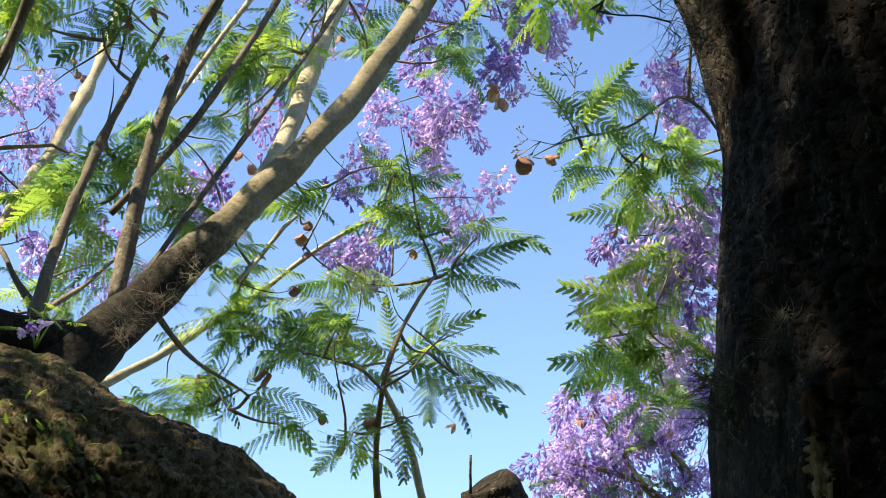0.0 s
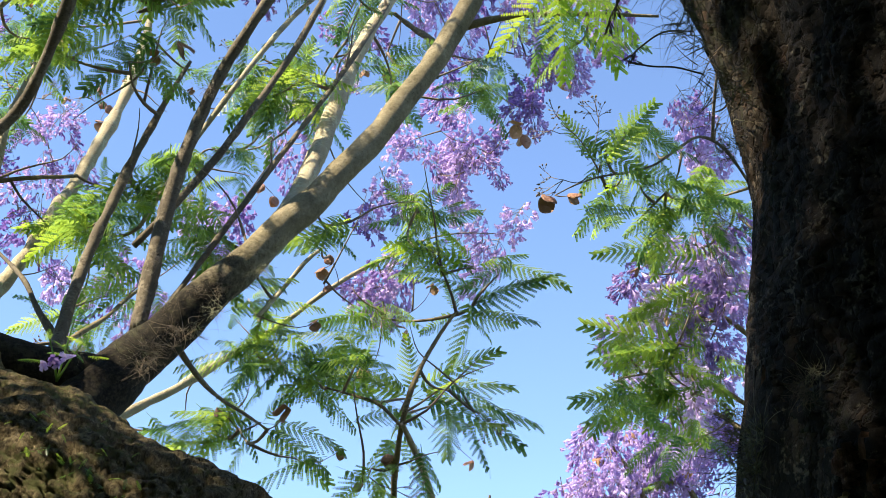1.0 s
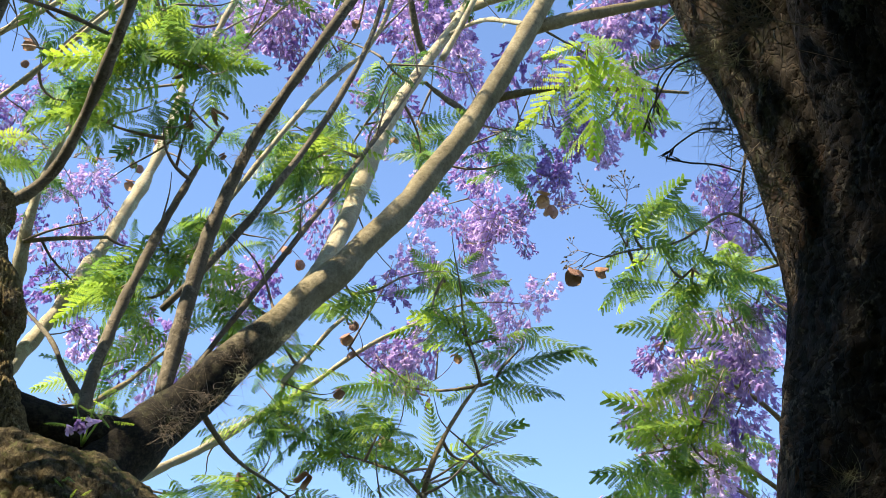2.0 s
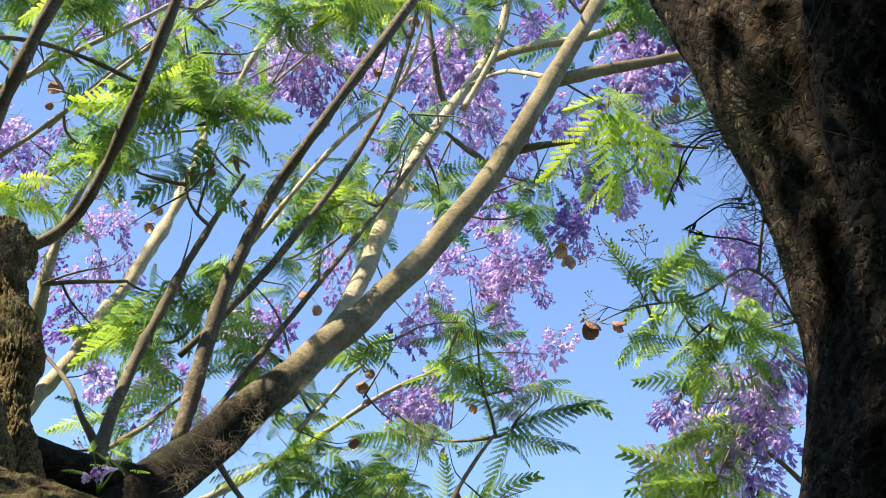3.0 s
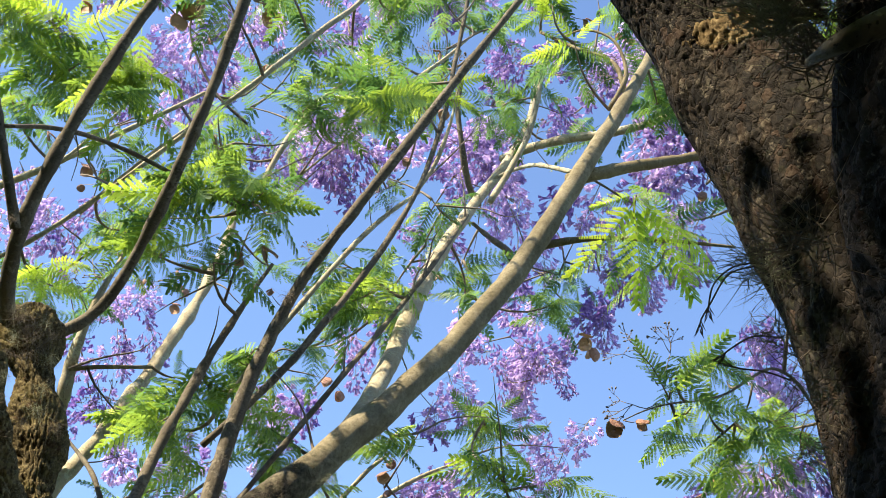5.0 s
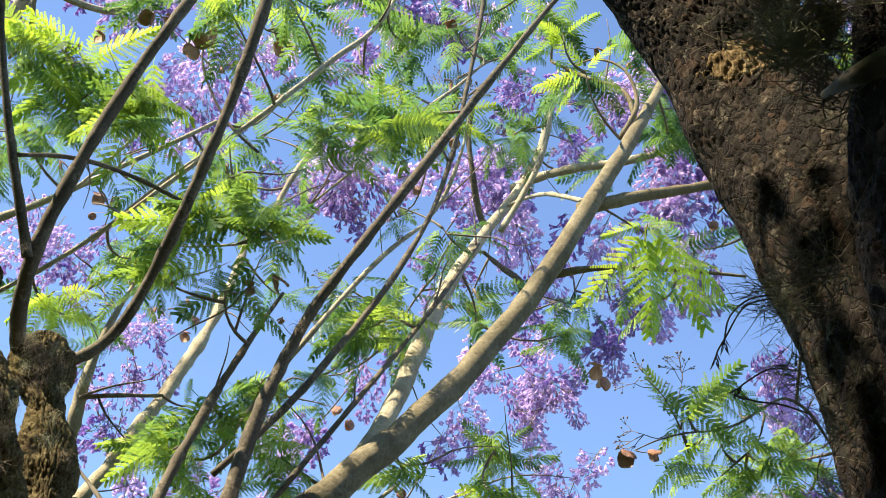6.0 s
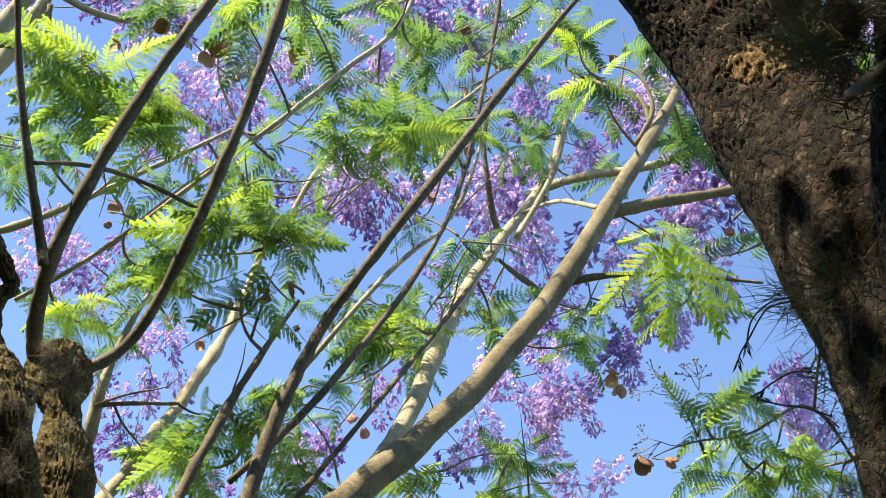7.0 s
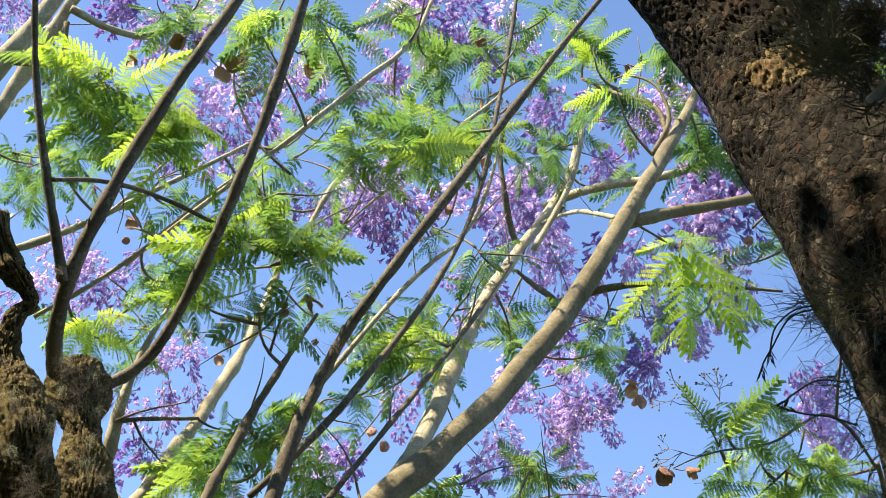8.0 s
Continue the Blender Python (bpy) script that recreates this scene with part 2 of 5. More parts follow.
def plates(v, tall):
    """Height of cracked bark plates at a place, 0 in a crack to 1 on a plate."""
    s = Vector((v.x * 84, v.y * 84, v.z * tall)) + 0.8 * noise.noise_vector(v * 38) + 0.45 * noise.noise_vector(v * 110)
    d, _ = noise.voronoi(s, distance_metric="DISTANCE")
    crack = min(1.0, (d[1] - d[0]) / 0.20)
    return crack * (2 - crack) * (0.85 + 0.22 * noise.noise(s * 0.45 + Vector((7, 0, 0)))) + 0.10 * noise.noise(v * 240)


def rough_tube(points, step, sides, depth, lump, far_step=0.04, low=1.35, high=3.7, open_side=(0.0, 0.0, 1.9), coarse=1.0, tall=52):
    """A trunk with bark plates, meshed finely between two heights and on its open side."""
    q = spline(points, step)
    keep, last = [0], 0
    for k in range(1, len(q)):
        gap = np.linalg.norm(q[k, :3] - q[last, :3])
        if low < q[k, 2] < high or gap > far_step or k == len(q) - 1:
            keep.append(k)
            last = k
    q = q[keep]
    _, u, w = frames(q)
    to_open = np.array(open_side) - q[:, :3]
    middle = np.arctan2((to_open * w).sum(1), (to_open * u).sum(1))
    even = np.arange(sides) / sides * 2 * np.pi
    turn = middle[:, None] + np.pi + (even + 0.62 * np.sin(even))[None]
    ring = u[:, None] * np.cos(turn)[:, :, None] + w[:, None] * np.sin(turn)[:, :, None]
    verts = q[:, None, :3] + ring * q[:, None, 3:4]
    for k in range(len(q)):
        for j in range(sides):
            v = Vector(verts[k, j])
            out = lump * (noise.noise(v * 4.2) + 0.5 * noise.noise(v * 11)) + 0.25 * lump * noise.noise(v * 31) + depth * (plates(v * coarse, tall) - 0.6)
            verts[k, j] += ring[k, j] * out
    verts = verts.reshape(-1, 3)
    faces = grid_faces(len(q), sides).tolist()
    faces.append(list(range(sides))[::-1])
    faces.append([len(verts) - sides + j for j in range(sides)])
    return verts, faces


SKELETON = {}


def limb(tree, name, material, points):
    """One limb of a tree, along points (x, y, z, radius)."""
    for _ in range(2 if len(points) > 5 else 0):
        inner = [tuple(0.2 * a + 0.6 * b + 0.2 * c for a, b, c in zip(*three)) for three in zip(points, points[1:], points[2:])]
        points = [points[0], *inner, points[-1]]
    thick = max(p[3] for p in points)
    sides = 20 if thick > 0.04 else 12 if thick > 0.015 else 7
    step = 0.02 if thick > 0.015 else 0.03
    verts, faces = tube(points, step, sides, 0.4 if material in (BARK_OLD_SHADED, BARK_MOSSY, BARK_MID) else 0.10 if thick > 0.03 else 0.28, len(points) + points[0][0])
    SKELETON.setdefault(tree, []).extend(spline(points, 0.06)[:, :3].tolist())
    return part(name, mesh_of(name, verts, faces, material), tree)


SKINS = {}


def rough(tree, name, material, points, depth=0.0042, lump=0.015, coarse=1.0, tall=52, fine=0.0045, sides=260, low=1.35, high=3.7):
    """A thick limb or trunk with bark plates, meshed finely from one height to another."""
    verts, faces = rough_tube(points, fine, sides, depth, lump, low=low, high=high, coarse=coarse, tall=tall)
    SKELETON.setdefault(tree, []).extend(spline(points, 0.06)[:, :3].tolist())
    ob = part(name, mesh_of(name, verts, faces, material), tree)
    SKINS[ob] = (verts, np.array(faces[:-2]))
    return ob


def bark_patch(name, skin, material, place, tall, wide, proud, label, seed, lean=0.0):
    """A ragged sheet of bark or bare wood, following the skin of a trunk round a place."""
    verts, faces = SKINS[skin]
    where = np.array(place)
    near = np.linalg.norm(verts[faces].mean(1) - where, axis=1) < 1.5 * max(tall, wide)
    faces = faces[near]
    if not len(faces):
        return
    normal = np.cross(verts[faces[:, 1]] - verts[faces[:, 0]], verts[faces[:, 3]] - verts[faces[:, 0]]).sum(0)
    normal /= np.linalg.norm(normal)
    up = np.array((lean, 0, 1.0)) - normal * (normal[2] + lean * normal[0])
    up /= np.linalg.norm(up)
    side = np.cross(up, normal)
    used, place_of = np.unique(faces, return_inverse=True)
    faces = place_of.reshape(faces.shape)
    v = verts[used]
    d = v - where
    a, b = d @ side / wide, d @ up / tall
    ragged = np.array([0.32 * noise.noise(Vector(p) * 70 + Vector((seed, 0, 0))) + 0.25 * noise.noise(Vector(p) * 170) for p in v])
    inside = 1.0 - np.sqrt(a * a + b * b) + ragged
    lift = np.where(inside > 0.12, proud, -0.002) + np.array([0.0017 * noise.noise(Vector(p) * 150) for p in v])
    front = np.abs(d @ normal) < 0.03
    keep = ((inside > -0.05) & front)[faces].all(1)
    v = v + normal * lift[:, None]
    kept, place_of = np.unique(faces[keep], return_inverse=True)
    if len(kept):
        part(name, mesh_of(name, v[kept], place_of.reshape(-1, 4), material), skin, label=label)


def twig_to(tree, target, radius, chance):
    """A thin, crooked twig from the nearest wood of a tree to a place."""
    wood = np.array(SKELETON[tree])
    target = np.array(target)
    away = wood - target
    cost = np.linalg.norm(away, axis=1) + 0.25 * np.maximum(away[:, 2], 0)
    start = wood[np.argmin(cost)]
    length = np.linalg.norm(target - start)
    if length < 0.03:
        return None
    bend = chance.uniform(-0.12, 0.12, 3) * length
    points = []
    for s in (0, 0.3, 0.65, 1):
        sag = np.array((0, 0, -0.10 * length * math.sin(math.pi * s)))
        points.append((*(start + (target - start) * s + bend * math.sin(math.pi * s) + sag), radius * (1.5 - 0.9 * s)))
    verts, faces = tube(points, 0.05, 5)
    SKELETON[tree].extend(spline(points, 0.06)[2:, :3].tolist())
    return verts, faces


def joined(pieces):
    """Several meshes in one list of verts and faces."""
    verts, faces, first = [], [], 0
    for v, fs in pieces:
        verts.append(np.asarray(v))
        faces.extend([[i + first for i in face] for face in fs])
        first += len(v)
    return np.vstack(verts), faces


def facing(place, ahead, up, roll=0.0, size=1.0):
    """A pose with x along ahead and z near up."""
    x = Vector(ahead).normalized()
    y = Vector(up).cross(x)
    if y.length < 1e-3:
        y = Vector((0, 1, 0))
    y.normalize()
    m = Matrix((x, y, x.cross(y))).transposed().to_4x4()
    return Matrix.Translation(place) @ m @ Matrix.Rotation(roll, 4, "X") @ Matrix.Diagonal((size, size, size, 1))


# ---- leaves, flowers, pods ----
def leaf_data(length, pairs, leaflets, droop, fold, chance, plump=0.0096):
    """A twice-feathered leaf: stalk, pinnae, and rows of small leaflets on each."""
    verts, faces = [], []

    def quad(*corners):
        faces.append(list(range(len(verts), len(verts) + len(corners))))
        verts.extend(corners)

    def along(s):
        return np.array((length * s, 0.03 * length * math.sin(3 * s + droop * 9), -droop * length * s * s))

    for k in range(8):
        a, b, h = along(k / 8), along((k + 1) / 8), np.array((0, 0.0016, 0))
        quad(a - h, b - h, b + h, a + h)
    for k in range(pairs):
        s = 0.16 + 0.84 * k / (pairs - 1)
        shape = min(1, 0.55 + 1.3 * (s - 0.16)) * (1 - 0.62 * max(0, s - 0.5) / 0.5)
        for side in (-1, 1):
            reach = 0.29 * length * shape * chance.uniform(0.86, 1.12)
            turn = radians(72 - 34 * s + chance.uniform(-6, 6))
            base = along(s)
            slope = -2 * droop * s
            fall = fold + chance.uniform(-0.12, 0.12)
            x = np.array((math.cos(turn), side * math.sin(turn), slope * math.cos(turn) - fall))
            x /= np.linalg.norm(x)
            flat = np.array((-side * math.sin(turn), math.cos(turn), 0)) * side
            flat = flat - x * (flat @ x)
            flat /= np.linalg.norm(flat)
            tip = np.array((0, 0, -0.16 * reach))
            pin = lambda u: base + x * reach * u + tip * u * u
            quad(pin(0) - flat * 0.0007, pin(1) - flat * 0.0004, pin(1) + flat * 0.0004, pin(0) + flat * 0.0007)
            for i in range(leaflets):
                u = (i + 0.8) / (leaflets + 0.3)
                size = plump * (length / 0.3) * (1 - 0.45 * u) * chance.uniform(0.85, 1.12) * (13 / leaflets) ** 0.5
                wide = size * 0.42
                for way in (-1, 1):
                    d = x * 0.55 + flat * way * 0.83 + np.array((0, 0, chance.uniform(-0.25, 0.12)))
                    d /= np.linalg.norm(d)
                    c = np.cross(np.cross(x, flat), d)
                    p = pin(u)
                    quad(p, p + d * size * 0.45 - c * wide, p + d * size, p + d * size * 0.45 + c * wide)
    return np.array(verts), faces


def flower_data(chance):
    """One trumpet flower along +x, with five flared lobes."""
    verts, faces = [], []
    rings = ((0.0, 0.0018), (0.010, 0.0042), (0.030, 0.0085))
    for x, r in rings:
        for j in range(5):
            a = j * 2 * math.pi / 5
            verts.append((x, r * math.cos(a), r * math.sin(a) - 4 * x * x))
    for k in range(2):
        for j in range(5):
            n = (j + 1) % 5
            faces.append([k * 5 + j, k * 5 + n, k * 5 + 5 + n, k * 5 + 5 + j])
    for j in range(5):
        a, n = (j + 0.5) * 2 * math.pi / 5, (j + 1) % 5
        r = chance.uniform(0.012, 0.017)
        tip = len(verts)
        for turn, far, x in ((-0.35, r, 0.036), (0.35, r, 0.036)):
            verts.append((x + chance.uniform(-0.003, 0.004), far * math.cos(a + turn), far * math.sin(a + turn) - 0.005))
        faces.append([10 + j, tip, tip + 1, 10 + n])
    return np.array(verts), faces


def panicle_data(length, count, chance):
    """A loose bunch of trumpet flowers on a branched stalk along +x."""
    pieces = [tube([(0, 0, 0, 0.0022), (length * 0.5, 0.01, 0.01, 0.0016), (length, 0, -0.01, 0.001)], 0.05, 4)]
    flowers = []
    for k in range(count):
        s = chance.uniform(0.10, 1.05)
        wide = 0.26 * length * (1.15 - 0.75 * s) + 0.012
        a = chance.uniform(0, 2 * math.pi)
        out = np.array((0.35, math.cos(a), math.sin(a)))
        at = np.array((length * s, 0, 0)) + out * wide * chance.uniform(0.5, 1.0)
        ahead = out * 0.45 + np.array((0.9, 0, 0)) + chance.uniform(-0.5, 0.5, 3)
        m = np.array(facing(at, ahead, (0.2, 0.1, 1), chance.uniform(-1, 1), chance.uniform(0.75, 1.15)))
        v, fs = flower_data(chance)
        flowers.append((v @ m[:3, :3].T + m[:3, 3], fs))
        if k % 2 == 0:
            pieces.append(tube([(length * s * 0.85, 0, 0, 0.001), (*at, 0.0007)], 0.1, 3))
    stalk = joined(pieces)
    bloom = joined(flowers)
    verts, faces = joined([stalk, bloom])
    me = mesh_of("panicle", verts, faces, TWIG, PETAL, smooth=False)
    me.polygons.foreach_set("material_index", [0] * len(stalk[1]) + [1] * len(bloom[1]))
    return me


def pod_data(gape, chance):
    """A round seed pod, 1 across, hanging along -z: two thin woody valves with wavy rims, hinged at the stalk and open by gape."""
    verts, faces, index = [], [], []
    count = 16
    for side in (-1, 1):
        first = len(verts)
        wave, twist = chance.uniform(0.03, 0.07), chance.uniform(0, 6)
        lean = gape * chance.uniform(0.6, 1.3)
        for layer in (0, 1):
            for r in (0.05, 0.4, 0.75, 1.0):
                for j in range(count):
                    a = j * 2 * math.pi / count
                    x = 0.5 * r * math.sin(a) * (1 + 0.08 * math.sin(2 * a + twist))
                    z = -0.5 + 0.5 * r * math.cos(a) * (1 + 0.06 * math.cos(3 * a + twist))
                    y = 0.11 * (1 - r * r) + 0.012 - 0.03 * layer + wave * r * r * math.sin(3 * a + twist) + 0.02 * r * math.sin(7 * a + twist)
                    verts.append((x, side * (y * math.cos(lean) - z * math.sin(lean)), y * math.sin(lean) * 0.5 + z * math.cos(lean)))
        for layer in (0, 1):
            for k in range(3):
                for j in range(count):
                    a, b = first + (layer * 4 + k) * count + j, first + (layer * 4 + k) * count + (j + 1) % count
                    faces.append([a, b, b + count, a + count])
                    index.append(layer)
            faces.append([first + layer * 4 * count + j for j in range(count)])
            index.append(layer)
        for j in range(count):
            a, b = first + 3 * count + j, first + 3 * count + (j + 1) % count
            faces.append([a, b, b + 4 * count, a + 4 * count])
            index.append(0)
    me = mesh_of("seed_pod", verts, faces, POD, POD_INSIDE)
    me.polygons.foreach_set("material_index", index)
    return me


CHANCE = np.random.default_rng(7)
LEAVES = [leaf_data(0.31, 13, 11, CHANCE.uniform(0.15, 0.6), CHANCE.uniform(0.0, 0.45), CHANCE) for _ in range(7)]
LEAF_MESHES = [mesh_of("leaf", v, fs, LEAF, smooth=False) for v, fs in LEAVES]
SUNLIT_YOUNG_MESHES = [mesh_of("leaf", v, fs, SUNLIT_YOUNG_LEAF, smooth=False) for v, fs in LEAVES]
FAR_LEAVES = [leaf_data(0.30, 12, 8, CHANCE.uniform(0.2, 0.55), CHANCE.uniform(0.1, 0.45), CHANCE) for _ in range(5)]
PLAIN_LEAVES = [leaf_data(0.34, 6, 1, CHANCE.uniform(0.2, 0.5), CHANCE.uniform(0.0, 0.3), CHANCE, 0.014) for _ in range(5)]
PANICLES = [panicle_data(CHANCE.uniform(0.20, 0.30), int(CHANCE.integers(34, 54)), CHANCE) for _ in range(7)]
POD_MESHES = [pod_data(g, CHANCE) for g in (0.22, 0.45, 0.65, 0.35, 0.8)]


def leaf_poses(row, chance, thick, small):
    """Poses of the leaves of one spray (x, y, z, radius, count): they radiate, arch over and hang."""
    x, y, z, radius, count = row
    poses = []
    turn = chance.uniform(0, 6.28)
    for k in range(int(count * thick + 0.5)):
        a = turn + k * 2.4 + chance.uniform(-0.4, 0.4)
        ahead = Vector((math.cos(a), math.sin(a), chance.uniform(-0.75, 0.5)))
        size = chance.uniform(0.75, 1.12) * small
        far = radius * chance.uniform(0.0, 0.55)
        place = Vector((x, y, z)) + Vector(chance.normal(0, 0.25, 3)) * radius + ahead.normalized() * (far - 0.12)
        poses.append(facing(place, ahead, (0, 0, 1), chance.uniform(-0.95, 0.95), size))
    return poses


def dress(tree, leaf_rows, flower_rows, pod_rows, seed, near=300, simple=False, thick=1.4):
    """Twigs, leaves, flowers and pods of a tree."""
    chance = np.random.default_rng(seed)

    def reach(rows, radius):
        """The twig that carries each row's spray, the nearest sprays first."""
        waiting = [(k, np.array(r[:3])) for k, r in enumerate(rows)]
        carriers = {}
        while waiting:
            wood = np.array(SKELETON[tree])
            gaps = [np.linalg.norm(wood - w, axis=1).min() for _, w in waiting]
            k, spot = waiting.pop(int(np.argmin(gaps)))
            made = twig_to(tree, spot, radius, chance)
            carriers[k] = part("twig", mesh_of("twig", *made, TWIG), tree) if made else tree
        return carriers

    on_twig = reach(leaf_rows, 0.0045)
    on_stalk = reach(flower_rows, 0.0035)
    poses = [(m, on_twig[k]) for k, row in enumerate(leaf_rows) for m in leaf_poses(row, chance, *((0.85, 1.5) if simple else (thick, 0.82)))]
    poses.sort(key=lambda p: p[0].translation.length)
    for m, carrier in poses[:near]:
        part("leaf", LEAF_MESHES[int(chance.integers(len(LEAF_MESHES)))], carrier, m)
    if poses[near:]:
        rest = []
        for m, _ in poses[near:]:
            v, fs = (PLAIN_LEAVES if simple else FAR_LEAVES if m.translation.y > 4.6 else LEAVES)[int(chance.integers(5))]
            a = np.array(m)
            rest.append((v @ a[:3, :3].T + a[:3, 3], fs))
        tagged(part("foliage", mesh_of("foliage", *joined(rest), LEAF, smooth=False), tree), kind="stuff")
    for row, (x, y, z, radius, count) in enumerate(flower_rows):
        for k in range(int(count)):
            place = Vector((x, y, z)) + Vector(chance.normal(0, 0.5, 3)) * radius + Vector((0, 0, 0.10))
            ahead = (chance.uniform(-0.5, 0.5), chance.uniform(-0.5, 0.5), chance.uniform(-1.0, -0.3))
            part("panicle", PANICLES[int(chance.integers(len(PANICLES)))], on_stalk[row], facing(place, ahead, (0, 1, 0.2), chance.uniform(-3, 3), chance.uniform(0.85, 1.15)))
    for x, y, z, size in pod_rows:
        top = (x, y, z + size * 0.5)
        made = twig_to(tree, (x, y, z + size * 0.45), 0.0016, chance)
        stalk = part("pod_stalk", mesh_of("pod_stalk", *made, TWIG), tree) if made else tree
        m = Matrix.Translation(top) @ Euler((chance.uniform(-0.9, 0.9), chance.uniform(-0.7, 0.7), chance.uniform(-1.3, 1.3))).to_matrix().to_4x4() @ Matrix.Diagonal((size, size, size, 1))
        part("seed_pod", POD_MESHES[int(chance.integers(len(POD_MESHES)))], stalk, m)


SPRAY_CHANCE = np.random.default_rng(61)


def spray(tree, hub, *tips, bright_young=False):
    """A twig that ends in a fan of leaves, one from the hub to each tip."""
    chance = SPRAY_CHANCE
    made = twig_to(tree, hub, 0.0042, chance)
    twig = part("twig", mesh_of("twig", *made, TWIG), tree) if made else tree
    for tip in tips:
        way = Vector(tip) - Vector(hub)
        size = way.length * 1.06
        kind = int(chance.integers(len(LEAF_MESHES)))
        up = Vector((chance.normal(0, 0.25), 0.45 + chance.normal(0, 0.3), 0.85))
        # bright fans take the leaf copy that has sun glow in its colour
        part("leaf", (SUNLIT_YOUNG_MESHES if bright_young else LEAF_MESHES)[kind], twig, facing(Vector(hub) + way * 0.02, way + up * 0.22 * way.length, up, chance.uniform(-0.45, 0.45), size / 0.31))


def blade_data(chance):
    """One thin curling blade, 1 long."""
    d = np.array((1.0, 0, 0))
    bend = chance.normal(0, 0.45, 3)
    curl = chance.normal(0, 0.38, 3)
    r = chance.uniform(0.011, 0.021)
    points = [(*(d * s + bend * s * s + curl * s**3), r * (1.06 - s)) for s in (0, 0.2, 0.4, 0.6, 0.8, 1)]
    return tube(points, 0.07, 3)


def bract_data(chance):
    """One narrow pointed bract, 1 long and keeled."""
    bend = chance.uniform(-0.12, 0.12)
    verts = [(0, 0, 0), (0.35, 0.085, 0.03), (0.35, -0.085, 0.03), (0.35, 0, -0.035), (1, bend, 0)]
    return verts, [[0, 1, 3], [0, 3, 2], [0, 2, 1], [4, 3, 1], [4, 2, 3], [4, 1, 2]]


BRACTS = [mesh_of("bract", *bract_data(CHANCE), DRY_PLANT, smooth=False) for _ in range(3)]
BLADES = {m: [mesh_of("blade", *blade_data(CHANCE), m) for _ in range(14)] for m in (AIR_PLANT, DRY_PLANT)}


def tuft(name, place, size, material, label, seed, count=45, ahead=(0, -0.2, -0.3), group="air plants"):
    """A tuft of thin curling blades, growing on bark."""
    chance = np.random.default_rng(seed)
    plant = thing(name, place, label, "air plant", group)
    for k in range(count):
        d = np.array(ahead) + chance.normal(0, 0.65, 3)
        root = Vector(place) + Vector(chance.normal(0, 0.2, 3)) * size
        part("blade", BLADES[material][int(chance.integers(14))], plant, facing(root, d, chance.normal(0, 1, 3), chance.uniform(-3, 3), size * chance.uniform(0.4, 0.95)))
    return plant


def bare_stalk(tree, base, ahead, length, seed):
    """A spent flower stalk, forked over and over, with small swollen ends."""
    chance = np.random.default_rng(seed)
    pieces = []

    def grow(at, way, far, depth):
        end = at + way * far
        middle = (at + end) / 2 + Vector(chance.normal(0, 0.06, 3)) * far
        pieces.append(tube([(*at, 0.0009 + 0.0004 * depth), (*middle, 0.0009 + 0.0003 * depth), (*end, 0.0008 + 0.0003 * depth)], 0.06, 3))
        if depth == 0:
            pieces.append(tube([(*end, 0.001), (*(end + way * 0.004), 0.0034), (*(end + way * 0.009), 0.001)], 0.006, 4))
            return
        for _ in range(3):
            grow(end, (way + Vector(chance.normal(0, 0.55, 3))).normalized(), far * 0.62, depth - 1)

    grow(Vector(base), Vector(ahead).normalized(), length, 3)
    part("bare_stalk", mesh_of("bare_stalk", *joined(pieces), TWIG), tree)


# ---- ground ----
ground = new("ground", mesh_of("ground", [(-1500, -1500, 0), (1500, -1500, 0), (1500, 1500, 0), (-1500, 1500, 0)], [[0, 1, 2, 3]], GRASS, smooth=False))
tagged(ground, "short green lawn under the trees", "ground", kind="structure")

# ---- added walls, out of sight, that keep low sky light off the trunk ----
WALL = plain("plaster_wall", (0.075, 0.068, 0.058), (0.11, 0.10, 0.085), 4, 0.9)


def wall(name, x0, y0, x1, y1, high):
    corners = [(x, y, z) for z in (0, high) for x, y in ((x0, y0), (x1, y0), (x1, y1), (x0, y1))]
    sides = [[3, 2, 1, 0], [4, 5, 6, 7], [0, 1, 5, 4], [1, 2, 6, 5], [2, 3, 7, 6], [3, 0, 4, 7]]
    return tagged(new(name, mesh_of(name, corners, sides, WALL, smooth=False)), "added plain plaster wall, out of view, that blocks low sky light", "wall", kind="structure")


wall("wall_south", -5.0, -4.8, 5.0, -4.5, 4.6)
wall("wall_west", -5.0, -4.5, -4.7, 2.2, 4.6)
wall("wall_east", 4.7, -4.5, 5.0, 2.2, 4.6)

# ---- the jacaranda with the leaning trunk ----
tree_a = thing("jacaranda_tree", (0.25, 2.5, 0), "jacaranda with leaning mossy trunk, violet blossom and brown pods", "tree")
boss = [(0.30, 2.4, -0.05, 0.40), (0.25, 2.4, 0.75, 0.34), (0.05, 2.449, 1.486, 0.3), (-0.33, 2.455, 1.897, 0.29), (-0.7, 2.481, 2.186, 0.27), (-1.06, 2.677, 2.37, 0.25), (-1.15, 2.944, 2.547, 0.19)]
rough(tree_a, "trunk", BARK_BOSS, boss, 0.016, 0.032, 0.40, fine=0.005, low=1.95, high=2.9, sides=240)
